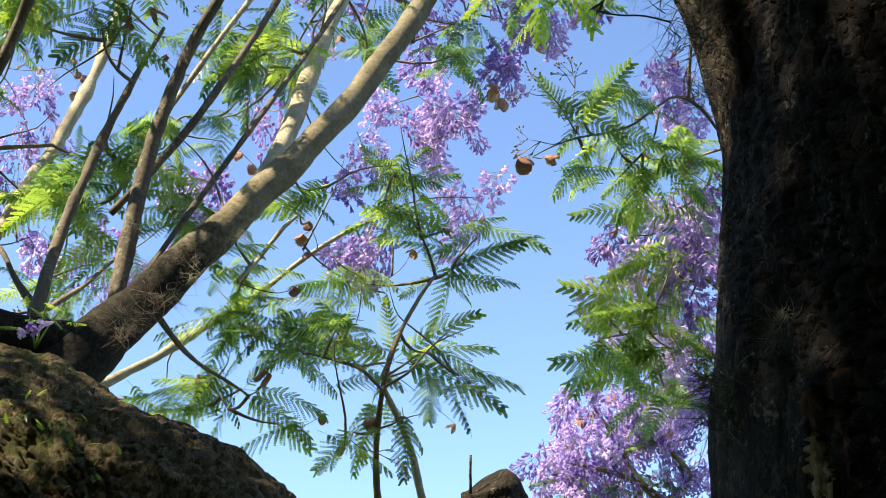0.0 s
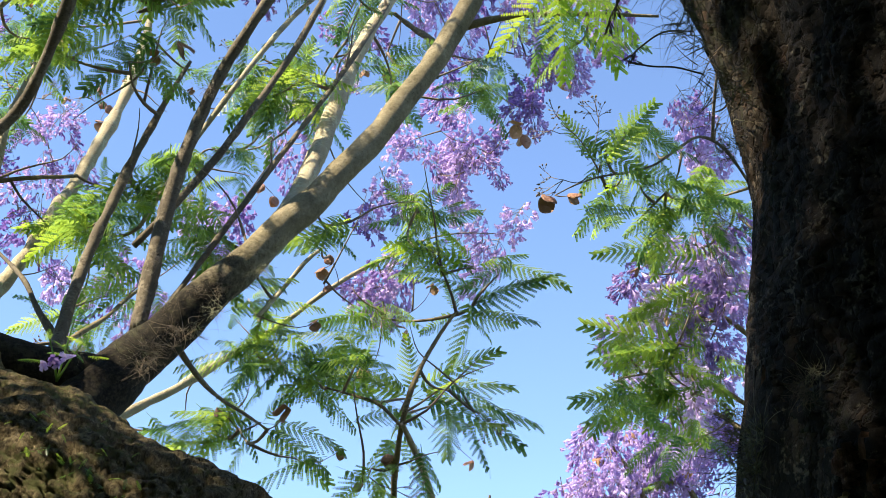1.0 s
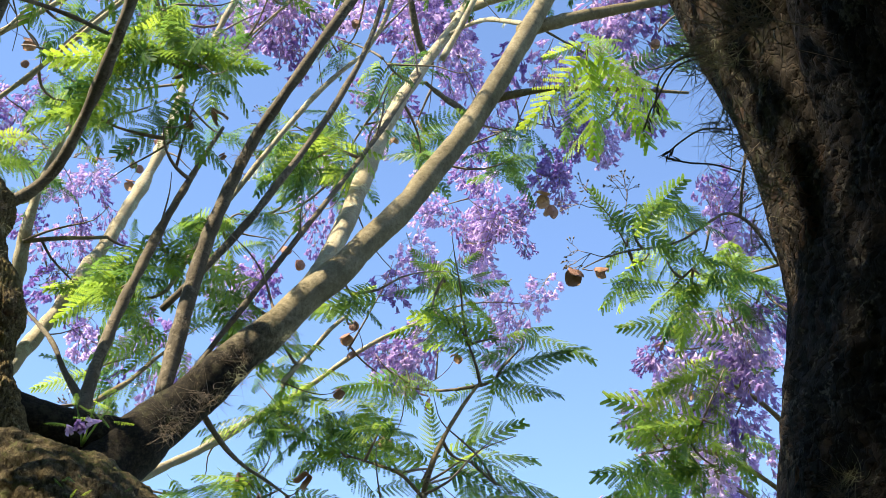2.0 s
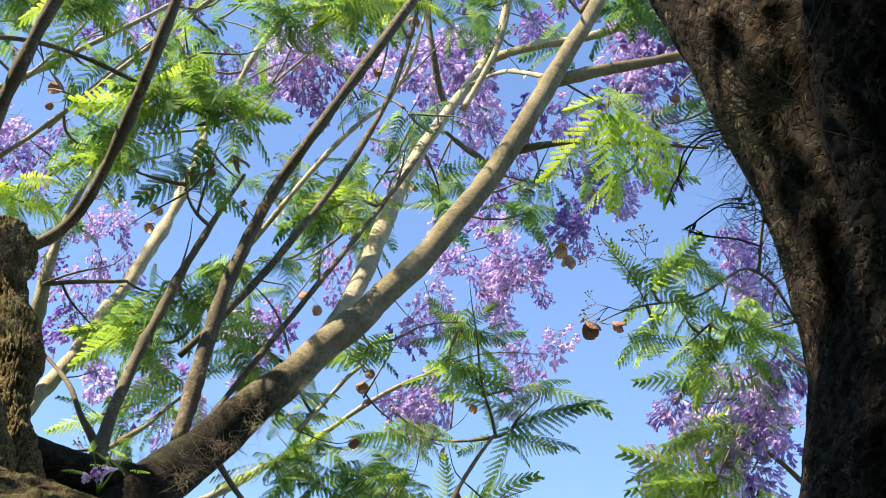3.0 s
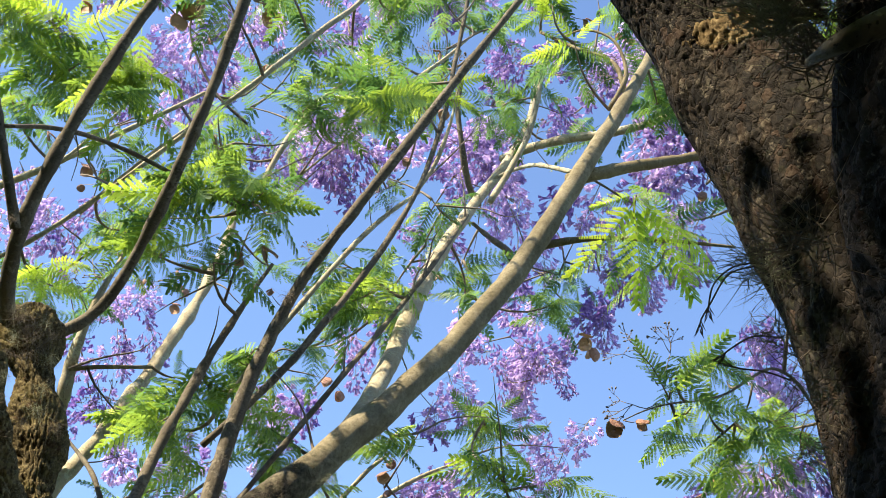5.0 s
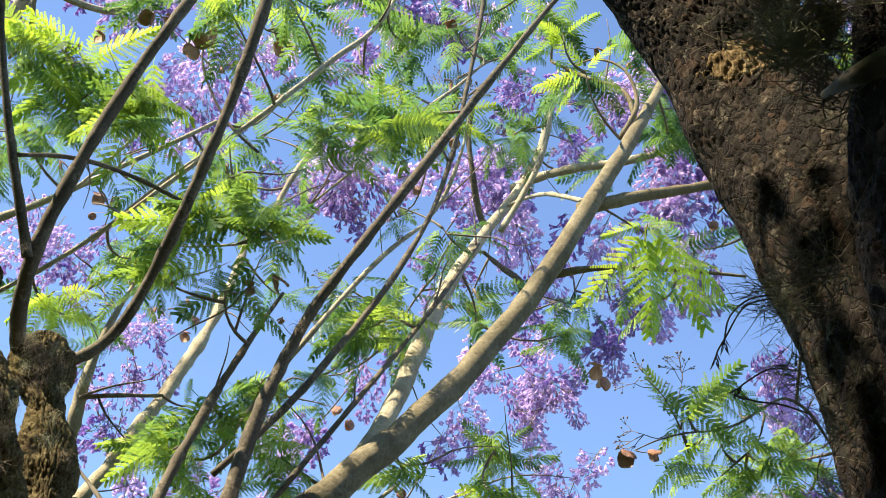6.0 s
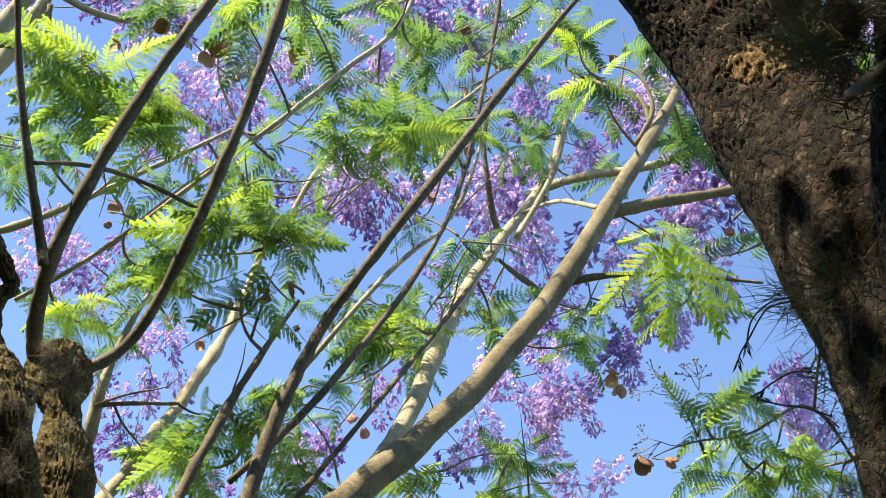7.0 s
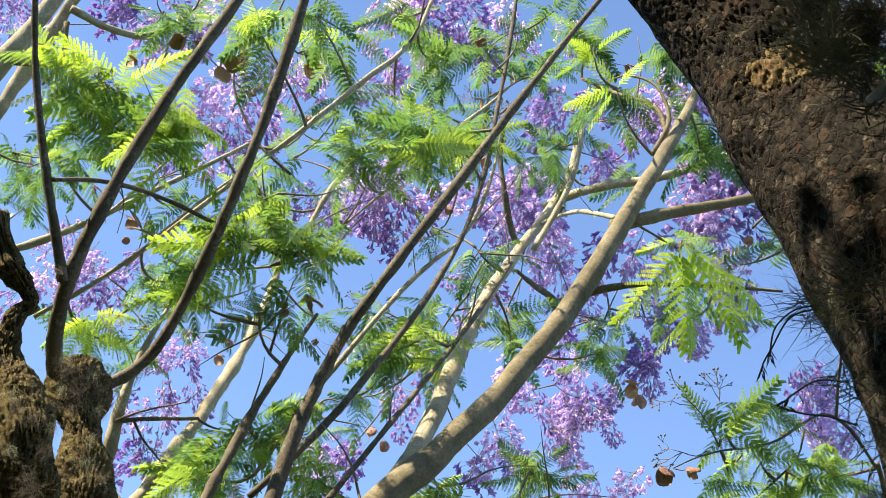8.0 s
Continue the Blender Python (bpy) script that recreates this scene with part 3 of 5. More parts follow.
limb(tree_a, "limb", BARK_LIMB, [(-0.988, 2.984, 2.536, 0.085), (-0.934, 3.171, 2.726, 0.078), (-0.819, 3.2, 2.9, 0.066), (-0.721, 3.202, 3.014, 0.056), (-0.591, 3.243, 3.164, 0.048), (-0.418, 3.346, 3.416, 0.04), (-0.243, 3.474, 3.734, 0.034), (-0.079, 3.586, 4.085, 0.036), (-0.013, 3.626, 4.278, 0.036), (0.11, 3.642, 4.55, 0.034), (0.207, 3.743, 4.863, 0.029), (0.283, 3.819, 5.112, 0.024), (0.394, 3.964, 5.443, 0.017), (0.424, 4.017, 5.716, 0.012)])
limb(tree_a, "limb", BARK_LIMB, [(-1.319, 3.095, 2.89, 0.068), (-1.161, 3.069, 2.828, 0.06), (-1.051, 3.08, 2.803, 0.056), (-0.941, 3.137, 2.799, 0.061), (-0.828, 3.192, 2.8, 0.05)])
limb(tree_a, "limb", BARK_PALE, [(-0.546, 3.31, 3.256, 0.028), (-0.468, 3.461, 3.525, 0.028), (-0.446, 3.703, 3.833, 0.032), (-0.463, 4.087, 4.249, 0.032), (-0.412, 4.32, 4.638, 0.028), (-0.342, 4.529, 4.974, 0.025), (-0.256, 4.701, 5.275, 0.022), (-0.161, 4.905, 5.621, 0.021), (-0.104, 4.921, 5.791, 0.019), (-0.081, 4.927, 5.973, 0.019), (-0.088, 4.931, 6.156, 0.012)])
limb(tree_a, "limb", BARK_DARK, [(-0.772, 3.202, 3.014, 0.009), (-0.685, 3.307, 3.263, 0.009), (-0.583, 3.443, 3.562, 0.009), (-0.497, 3.595, 3.829, 0.008), (-0.439, 3.796, 4.107, 0.009), (-0.368, 3.99, 4.401, 0.009), (-0.325, 4.487, 4.946, 0.008)])
limb(tree_a, "limb", BARK_DARK, [(-0.833, 3.181, 2.942, 0.022), (-0.824, 3.224, 3.204, 0.022), (-0.808, 3.242, 3.403, 0.021), (-0.757, 3.213, 3.583, 0.019), (-0.708, 3.185, 3.713, 0.017), (-0.606, 3.097, 3.836, 0.015), (-0.524, 3.07, 3.982, 0.015), (-0.415, 3.063, 4.194, 0.015), (-0.316, 3.03, 4.385, 0.013), (-0.195, 2.997, 4.621, 0.01), (-0.034, 2.985, 4.921, 0.008), (0.068, 2.948, 5.073, 0.005)])
limb(tree_a, "limb", BARK_DARK, [(-0.903, 3.295, 3.243, 0.01), (-0.797, 3.281, 3.365, 0.01), (-0.691, 3.334, 3.566, 0.01), (-0.599, 3.412, 3.816, 0.011), (-0.495, 3.47, 4.094, 0.01), (-0.414, 3.539, 4.354, 0.01), (-0.376, 3.573, 4.654, 0.01), (-0.376, 3.571, 4.997, 0.009), (-0.349, 3.595, 5.31, 0.008), (-0.345, 3.552, 5.54, 0.008)])
limb(tree_a, "limb", BARK_PALE, [(-1.029, 3.796, 3.557, 0.007), (-0.902, 3.751, 3.811, 0.008), (-0.818, 3.765, 3.977, 0.009), (-0.711, 3.764, 4.166, 0.01), (-0.642, 3.823, 4.353, 0.01), (-0.57, 3.868, 4.49, 0.009), (-0.476, 3.943, 4.642, 0.006)])
limb(tree_a, "limb", BARK_DARK, [(-1.026, 3.159, 2.871, 0.019), (-1.049, 3.281, 3.082, 0.017), (-1.024, 3.307, 3.263, 0.015), (-0.993, 3.405, 3.503, 0.014), (-0.949, 3.441, 3.685, 0.01), (-0.904, 3.473, 3.853, 0.009), (-0.865, 3.517, 3.996, 0.006)])
limb(tree_a, "limb", BARK_PALE, [(-1.527, 3.652, 2.989, 0.026), (-1.479, 3.82, 3.278, 0.027), (-1.429, 3.947, 3.538, 0.025), (-1.389, 4.162, 3.847, 0.025), (-1.358, 4.317, 4.151, 0.026), (-1.35, 4.479, 4.441, 0.024), (-1.332, 4.573, 4.657, 0.022), (-1.323, 4.64, 4.906, 0.017), (-1.322, 4.635, 5.084, 0.01)])
limb(tree_a, "limb", BARK_DARK, [(-0.984, 3.171, 2.845, 0.015), (-1.1, 3.208, 3.001, 0.009), (-1.177, 3.262, 3.123, 0.007), (-1.337, 3.403, 3.294, 0.005)])
limb(tree_a, "limb", BARK, [(-1.051, 3.077, 2.809, 0.009), (-1.034, 3.326, 2.987, 0.008), (-1.031, 3.579, 3.154, 0.007), (-1.04, 3.828, 3.329, 0.006), (-1.016, 3.987, 3.461, 0.005)])
limb(tree_a, "limb", BARK_PALE, [(-1.515, 3.808, 3.288, 0.026), (-1.519, 3.827, 3.432, 0.025), (-1.498, 3.764, 3.521, 0.024), (-1.482, 3.701, 3.609, 0.021), (-1.49, 3.686, 3.714, 0.018), (-1.465, 3.661, 3.838, 0.013), (-1.439, 3.681, 3.985, 0.011), (-1.418, 3.71, 4.119, 0.007)])
limb(tree_a, "limb", BARK, [(-1.476, 3.675, 3.646, 0.008), (-1.391, 3.764, 3.71, 0.007), (-1.3, 3.943, 3.821, 0.006)])
rough(tree_a, "limb", BARK_MOSSY, [(-1.154, 2.744, 2.591, 0.103), (-1.21, 2.729, 2.772, 0.09), (-1.253, 2.669, 2.932, 0.073), (-1.28, 2.644, 3.046, 0.064), (-1.356, 2.666, 3.173, 0.053), (-1.401, 2.652, 3.27, 0.035), (-1.397, 2.646, 3.364, 0.024), (-1.378, 2.647, 3.417, 0.021), (-1.451, 2.61, 3.505, 0.018), (-1.51, 2.573, 3.614, 0.016)], 0.018, 0.03, fine=0.006, sides=110, low=2.5, high=3.5)
rough(tree_a, "limb", BARK_MOSSY, [(-1.118, 2.844, 2.631, 0.078), (-1.175, 2.92, 2.858, 0.062), (-1.225, 2.952, 3.061, 0.053), (-1.29, 2.999, 3.24, 0.049), (-1.33, 3.02, 3.341, 0.068), (-1.353, 3.023, 3.402, 0.070), (-1.369, 3.021, 3.452, 0.043)], 0.018, 0.03, fine=0.006, sides=110, low=2.5, high=3.6)
limb(tree_a, "limb", BARK_DARK, [(-1.404, 3.029, 3.384, 0.025), (-1.412, 2.924, 3.407, 0.024), (-1.388, 2.831, 3.453, 0.022), (-1.342, 2.722, 3.524, 0.021), (-1.305, 2.679, 3.675, 0.019), (-1.257, 2.642, 3.818, 0.018), (-1.194, 2.595, 3.979, 0.017), (-1.114, 2.546, 4.144, 0.016), (-1.044, 2.512, 4.287, 0.015), (-0.97, 2.492, 4.497, 0.014)])
limb(tree_a, "limb", BARK_DARK, [(-1.358, 3.083, 3.42, 0.02), (-1.288, 3.119, 3.45, 0.018), (-1.213, 3.114, 3.522, 0.014), (-1.154, 3.077, 3.634, 0.016), (-1.068, 2.934, 3.809, 0.017), (-1.011, 2.855, 3.911, 0.017), (-0.968, 2.784, 3.997, 0.016), (-0.93, 2.729, 4.181, 0.016), (-0.9, 2.682, 4.336, 0.016), (-0.868, 2.613, 4.52, 0.015), (-0.846, 2.571, 4.666, 0.011)])
limb(tree_a, "limb", BARK_DARK, [(-1.351, 2.73, 3.529, 0.016), (-1.38, 2.636, 3.636, 0.014), (-1.408, 2.598, 3.733, 0.012), (-1.449, 2.534, 3.848, 0.01), (-1.497, 2.473, 4.007, 0.009), (-1.526, 2.393, 4.197, 0.008), (-1.524, 2.34, 4.27, 0.006)])
limb(tree_a, "limb", BARK_DARK, [(-1.403, 2.588, 3.748, 0.006), (-1.349, 2.678, 3.838, 0.007), (-1.293, 2.811, 3.922, 0.007), (-1.228, 2.953, 3.994, 0.007), (-1.135, 3.12, 4.037, 0.007), (-1.043, 3.199, 4.03, 0.007), (-0.931, 3.276, 4.03, 0.005)])
limb(tree_a, "limb", BARK_PALE, [(-1.833, 3.63, 3.987, 0.009), (-1.698, 3.597, 4.055, 0.009), (-1.508, 3.563, 4.219, 0.008), (-1.343, 3.52, 4.391, 0.008), (-1.192, 3.482, 4.553, 0.009), (-1.055, 3.467, 4.683, 0.01), (-0.944, 3.483, 4.85, 0.01), (-0.849, 3.483, 5.036, 0.011), (-0.744, 3.536, 5.152, 0.011), (-0.689, 3.561, 5.298, 0.009), (-0.667, 3.55, 5.487, 0.008)])
limb(tree_a, "limb", BARK_PALE, [(-2.252, 3.899, 4.398, 0.016), (-2.129, 3.892, 4.428, 0.015), (-1.926, 3.865, 4.501, 0.014), (-1.766, 3.823, 4.586, 0.01), (-1.596, 3.84, 4.761, 0.01), (-1.458, 3.886, 4.892, 0.009), (-1.358, 3.922, 5.031, 0.007)])
limb(tree_a, "limb", BARK_PALE, [(-1.786, 3.828, 4.575, 0.007), (-1.645, 3.787, 4.741, 0.006), (-1.542, 3.755, 4.887, 0.006), (-1.484, 3.797, 5.009, 0.004)])
limb(tree_a, "limb", BARK_PALE, [(-2.083, 3.198, 4.364, 0.036), (-2.03, 3.154, 4.603, 0.034), (-1.95, 3.14, 4.805, 0.03), (-1.884, 3.122, 5.012, 0.028), (-1.814, 3.099, 5.225, 0.022)])
limb(tree_a, "limb", BARK_PALE, [(-2.17, 3.403, 4.409, 0.028), (-2.109, 3.384, 4.615, 0.027), (-2.026, 3.35, 4.846, 0.025), (-1.919, 3.283, 5.126, 0.023), (-1.844, 3.258, 5.344, 0.018)])
limb(tree_a, "limb", BARK_PALE, [(-1.909, 3.267, 5.065, 0.015), (-1.79, 3.361, 5.041, 0.015), (-1.721, 3.451, 5.101, 0.015), (-1.629, 3.518, 5.196, 0.012), (-1.569, 3.483, 5.254, 0.006), (-1.529, 3.504, 5.402, 0.005)])
limb(tree_a, "limb", BARK, [(-1.92, 3.296, 5.023, 0.011), (-1.908, 3.344, 4.875, 0.009), (-1.932, 3.317, 4.738, 0.006)])
limb(tree_a, "limb", BARK_PALE, [(-1.177, 4.386, 4.938, 0.011), (-1.157, 4.404, 5.087, 0.013), (-1.102, 4.393, 5.282, 0.014), (-1.017, 4.409, 5.445, 0.013), (-0.892, 4.417, 5.626, 0.011), (-0.735, 4.439, 5.793, 0.008)])
limb(tree_a, "limb", BARK_PALE, [(-0.688, 4.201, 5.274, 0.01), (-0.611, 4.232, 5.416, 0.011), (-0.483, 4.249, 5.584, 0.008), (-0.387, 4.27, 5.743, 0.005)])
limb(tree_a, "limb", BARK, [(0.063, 3.698, 4.559, 0.026), (0.15, 3.704, 4.6, 0.023), (0.27, 3.751, 4.676, 0.02), (0.413, 3.786, 4.755, 0.02), (0.56, 3.832, 4.802, 0.018), (0.755, 3.882, 4.937, 0.014)])
limb(tree_a, "limb", BARK_PALE, [(-0.219, 4.906, 5.583, 0.018), (-0.105, 4.794, 5.586, 0.02), (0.069, 4.625, 5.506, 0.022), (0.189, 4.547, 5.464, 0.02), (0.351, 4.459, 5.441, 0.018), (0.459, 4.358, 5.427, 0.013), (0.575, 4.335, 5.478, 0.01)])
limb(tree_a, "limb", BARK_PALE, [(-0.219, 4.714, 5.335, 0.009), (-0.143, 4.54, 5.246, 0.009), (-0.047, 4.217, 5.022, 0.01), (0.076, 3.84, 4.708, 0.009)])
limb(tree_a, "limb", BARK, [(-0.012, 3.668, 4.247, 0.013), (0.061, 3.658, 4.273, 0.011), (0.137, 3.694, 4.322, 0.01), (0.328, 3.731, 4.356, 0.01), (0.483, 3.759, 4.378, 0.008), (0.646, 3.776, 4.382, 0.005)])
limb(tree_a, "limb", BARK_DARK, [(-0.318, 4.835, 5.153, 0.01), (-0.246, 5.04, 5.225, 0.013), (-0.157, 5.339, 5.343, 0.018), (-0.151, 5.597, 5.333, 0.014)])
limb(tree_a, "limb", BARK_DARK, [(-0.297, 4.792, 5.216, 0.013), (-0.353, 4.73, 5.29, 0.014), (-0.393, 4.624, 5.427, 0.014), (-0.43, 4.596, 5.631, 0.011), (-0.411, 4.551, 5.866, 0.009)])
limb(tree_a, "limb", BARK, [(0.263, 3.831, 5.093, 0.012), (0.208, 3.834, 5.25, 0.007), (0.058, 3.942, 5.415, 0.008), (-0.081, 4.049, 5.586, 0.006)])
limb(tree_a, "limb", BARK_DARK, [(0.155, 3.782, 4.631, 0.005), (0.232, 3.889, 4.667, 0.004), (0.313, 3.998, 4.703, 0.004)])
limb(tree_a, "limb", BARK_PALE, [(-1.343, 4.76, 3.224, 0.019), (-1.255, 4.921, 3.352, 0.019), (-1.136, 4.989, 3.441, 0.02), (-1.022, 5.045, 3.558, 0.018), (-0.938, 5.11, 3.656, 0.015), (-0.819, 5.127, 3.738, 0.011), (-0.71, 5.138, 3.831, 0.01), (-0.57, 5.089, 3.937, 0.01), (-0.441, 5.047, 4.028, 0.009), (-0.247, 5.105, 4.14, 0.006)])
limb(tree_a, "limb", BARK_DARK, [(-0.746, 3.292, 2.941, 0.01), (-0.722, 3.357, 2.919, 0.008), (-0.716, 3.471, 2.911, 0.007), (-0.698, 3.682, 2.933, 0.006), (-0.656, 3.88, 2.981, 0.006), (-0.602, 3.998, 2.964, 0.003)])
limb(tree_a, "limb", BARK_PALE, [(-0.622, 3.758, 3.241, 0.007), (-0.581, 3.908, 3.395, 0.007), (-0.515, 3.915, 3.498, 0.007), (-0.457, 3.937, 3.569, 0.005)])
limb(tree_a, "limb", BARK, [(-0.169, 4.366, 2.411, 0.018), (-0.201, 4.283, 2.59, 0.013), (-0.215, 4.215, 2.736, 0.011), (-0.213, 4.113, 2.836, 0.011), (-0.197, 3.965, 2.916, 0.01), (-0.178, 3.887, 2.989, 0.009), (-0.157, 3.885, 3.089, 0.007), (-0.119, 3.947, 3.192, 0.007), (-0.072, 4.049, 3.328, 0.006), (-0.026, 4.116, 3.422, 0.004)])
limb(tree_a, "limb", BARK_PALE, [(-0.016, 4.356, 2.552, 0.013), (-0.066, 4.3, 2.719, 0.013), (-0.102, 4.237, 2.854, 0.012), (-0.145, 4.072, 2.924, 0.011), (-0.179, 3.911, 2.961, 0.009)])
limb(tree_a, "limb", BARK, [(-0.186, 3.915, 2.954, 0.006), (-0.252, 3.965, 3.035, 0.005), (-0.326, 4.001, 3.077, 0.005), (-0.429, 4.037, 3.118, 0.003)])
rough(tree_a, "limb_stub", BARK_MID, [(0.22, 3.094, 2.064, 0.126), (0.167, 3.07, 2.233, 0.097), (0.124, 3.063, 2.367, 0.08), (0.114, 3.049, 2.42, 0.069), (0.109, 3.044, 2.431, 0.053)], fine=0.006, sides=120)
limb(tree_a, "limb", BARK_DARK, [(0.063, 3.049, 2.396, 0.004), (0.062, 3.028, 2.443, 0.003), (0.063, 3.009, 2.483, 0.003)])
limb(tree_a, "limb", BARK_PALE, [(-1.579, 3.626, 4.212, 0.007), (-1.442, 3.59, 4.37, 0.007), (-1.346, 3.578, 4.488, 0.006), (-1.251, 3.607, 4.635, 0.005)])
limb(tree_a, "limb", BARK_PALE, [(-1.013, 4.078, 4.709, 0.005), (-0.858, 4.04, 4.872, 0.005), (-0.679, 3.995, 5.049, 0.004), (-0.481, 3.96, 5.3, 0.003)])
limb(tree_a, "limb", BARK_PALE, [(-0.541, 4.005, 4.543, 0.008), (-0.491, 3.983, 4.667, 0.008), (-0.431, 3.957, 4.799, 0.008), (-0.387, 3.929, 5.016, 0.006), (-0.38, 3.915, 5.207, 0.004)])
limb(tree_a, "limb", BARK_PALE, [(-0.236, 4.454, 4.999, 0.014), (-0.176, 4.475, 5.153, 0.013), (-0.093, 4.458, 5.361, 0.013), (-0.054, 4.465, 5.529, 0.012), (-0.089, 4.452, 5.712, 0.009), (-0.049, 4.439, 5.908, 0.005)])
limb(tree_a, "limb", BARK_DARK, [(-1.103, 3.696, 4.708, 0.005), (-1.257, 3.694, 4.857, 0.005), (-1.38, 3.641, 5.082, 0.005), (-1.374, 3.625, 5.276, 0.003)])
limb(tree_a, "limb", BARK, [(0.197, 3.785, 4.967, 0.009), (0.256, 3.789, 5.143, 0.01), (0.21, 3.786, 5.311, 0.006), (0.102, 3.829, 5.405, 0.005), (0.017, 3.913, 5.447, 0.003)])
leaves_a_a = [
    (-0.982, 3.266, 3.824, 0.179, 2),
    (-1.208, 3.343, 3.897, 0.117, 5),
    (-1.124, 3.561, 3.428, 0.167, 8),
    (-1.047, 3.775, 3.679, 0.108, 4),
    (-0.98, 3.824, 3.81, 0.092, 3),
    (-0.757, 3.561, 3.428, 0.15, 7),
    (-0.558, 3.692, 4.093, 0.147, 7),
    (-0.631, 3.731, 4.01, 0.11, 4),
    (-0.36, 5.014, 5.045, 0.15, 4),
    (-0.716, 5.535, 5.111, 0.19, 5),
    (-1.011, 5.194, 4.66, 0.125, 4),
    (-0.417, 3.65, 3.474, 0.068, 3),
    (-0.11, 4.021, 3.601, 0.112, 5),
    (0.117, 4.152, 3.581, 0.153, 2),
    (-0.175, 4.416, 3.961, 0.125, 6),
    (-0.276, 4.217, 3.441, 0.134, 4),
]
leaves_a_b = [
    (0.031, 4.197, 3.485, 0.134, 1),
    (-0.645, 4.109, 3.435, 0.15, 7),
    (-0.683, 4.181, 3.282, 0.206, 10),
    (-0.484, 4.111, 3.195, 0.183, 9),
    (-0.33, 3.995, 3.208, 0.108, 3),
    (-0.258, 4.055, 3.078, 0.161, 3),
    (-0.043, 4.037, 3.118, 0.143, 3),
    (0.056, 4.067, 3.053, 0.09, 1),
    (-0.278, 4.046, 2.861, 0.123, 2),
    (-0.147, 4.031, 2.893, 0.105, 1),
    (-0.723, 4.189, 3.029, 0.165, 3),
    (-0.539, 4.227, 2.946, 0.11, 1),
    (-0.871, 4.371, 3.111, 0.096, 3),
    (-1.092, 4.764, 3.214, 0.104, 3),
    (-1.489, 4.584, 3.602, 0.146, 4),
    (-1.322, 4.557, 3.658, 0.125, 3),
]
leaves_a_c = [
    (0.338, 3.828, 4.276, 0.153, 1),
    (0.083, 4.644, 4.654, 0.161, 5),
    (-1.068, 3.152, 3.985, 0.167, 5),
    (-0.852, 3.151, 4.009, 0.15, 6),
    (-1.009, 3.346, 4.248, 0.143, 4),
    (-1.35, 3.134, 4.366, 0.14, 6),
    (-1.689, 3.348, 4.556, 0.15, 6),
    (-1.662, 3.799, 4.022, 0.153, 5),
    (-1.487, 3.863, 4.316, 0.14, 4),
    (-0.595, 3.467, 4.665, 0.153, 6),
    (-0.893, 3.77, 4.907, 0.125, 5),
    (-0.751, 4.091, 4.404, 0.167, 6),
    (-0.558, 4.148, 4.331, 0.167, 6),
    (-0.462, 4.805, 5.182, 0.15, 4),
    (-0.27, 4.952, 4.964, 0.125, 4),
    (0.311, 3.701, 4.38, 0.153, 6),
]
leaves_a_d = [
    (0.377, 3.773, 4.271, 0.115, 1),
    (0.088, 5.373, 5.271, 0.19, 5),
    (-0.169, 4.544, 5.632, 0.2, 5),
    (0.406, 4.092, 5.28, 0.158, 6),
    (-0.504, 3.59, 4.856, 0.12, 4),
    (-1.566, 3.872, 4.674, 0.146, 4),
    (-0.92, 3.94, 3.87, 0.134, 4),
    (-1.237, 3.849, 3.604, 0.165, 6),
    (-0.685, 3.743, 3.451, 0.14, 5),
    (-1.753, 3.145, 4.663, 0.15, 8),
    (-1.557, 3.242, 4.563, 0.188, 9),
    (-1.345, 3.124, 4.421, 0.143, 6),
    (-1.987, 3.671, 4.755, 0.167, 5),
    (-2.548, 4.422, 5.334, 0.125, 3),
    (-1.166, 3.082, 4.849, 0.169, 7),
    (-1.064, 3.429, 5.244, 0.167, 6),
]
leaves_a_e = [
    (-0.924, 3.583, 5.057, 0.125, 4),
    (-0.642, 3.692, 5.297, 0.173, 8),
    (-0.62, 3.557, 4.805, 0.16, 8),
    (-0.865, 3.759, 4.827, 0.125, 4),
    (-0.848, 3.778, 5.654, 0.138, 4),
    (-0.513, 4.249, 5.92, 0.175, 5),
    (-0.066, 3.967, 5.701, 0.163, 6),
    (0.041, 4.11, 5.524, 0.187, 8),
    (0.24, 4.022, 5.677, 0.14, 5),
    (-0.533, 4.606, 5.769, 0.155, 4),
    (-0.357, 5.287, 6.23, 0.175, 4),
    (0.436, 4.149, 5.368, 0.115, 5),
    (-1.113, 3.176, 4.05, 0.12, 3),
    (-0.978, 3.167, 4.085, 0.12, 4),
    (-1.043, 3.176, 4.231, 0.123, 3),
    (-1.801, 4.086, 4.22, 0.167, 6),
]
leaves_a_f = [
    (-1.562, 3.999, 4.38, 0.125, 4),
    (0.781, 4.423, 5.054, 0.092, 3),
    (-0.259, 4.32, 5.867, 0.15, 4),
    (0.349, 3.958, 5.784, 0.117, 3),
    (-0.226, 4.158, 6.093, 0.175, 5),
    (-1.48, 3.269, 5.051, 0.14, 5),
    (-2.262, 4.11, 4.789, 0.135, 4),
]
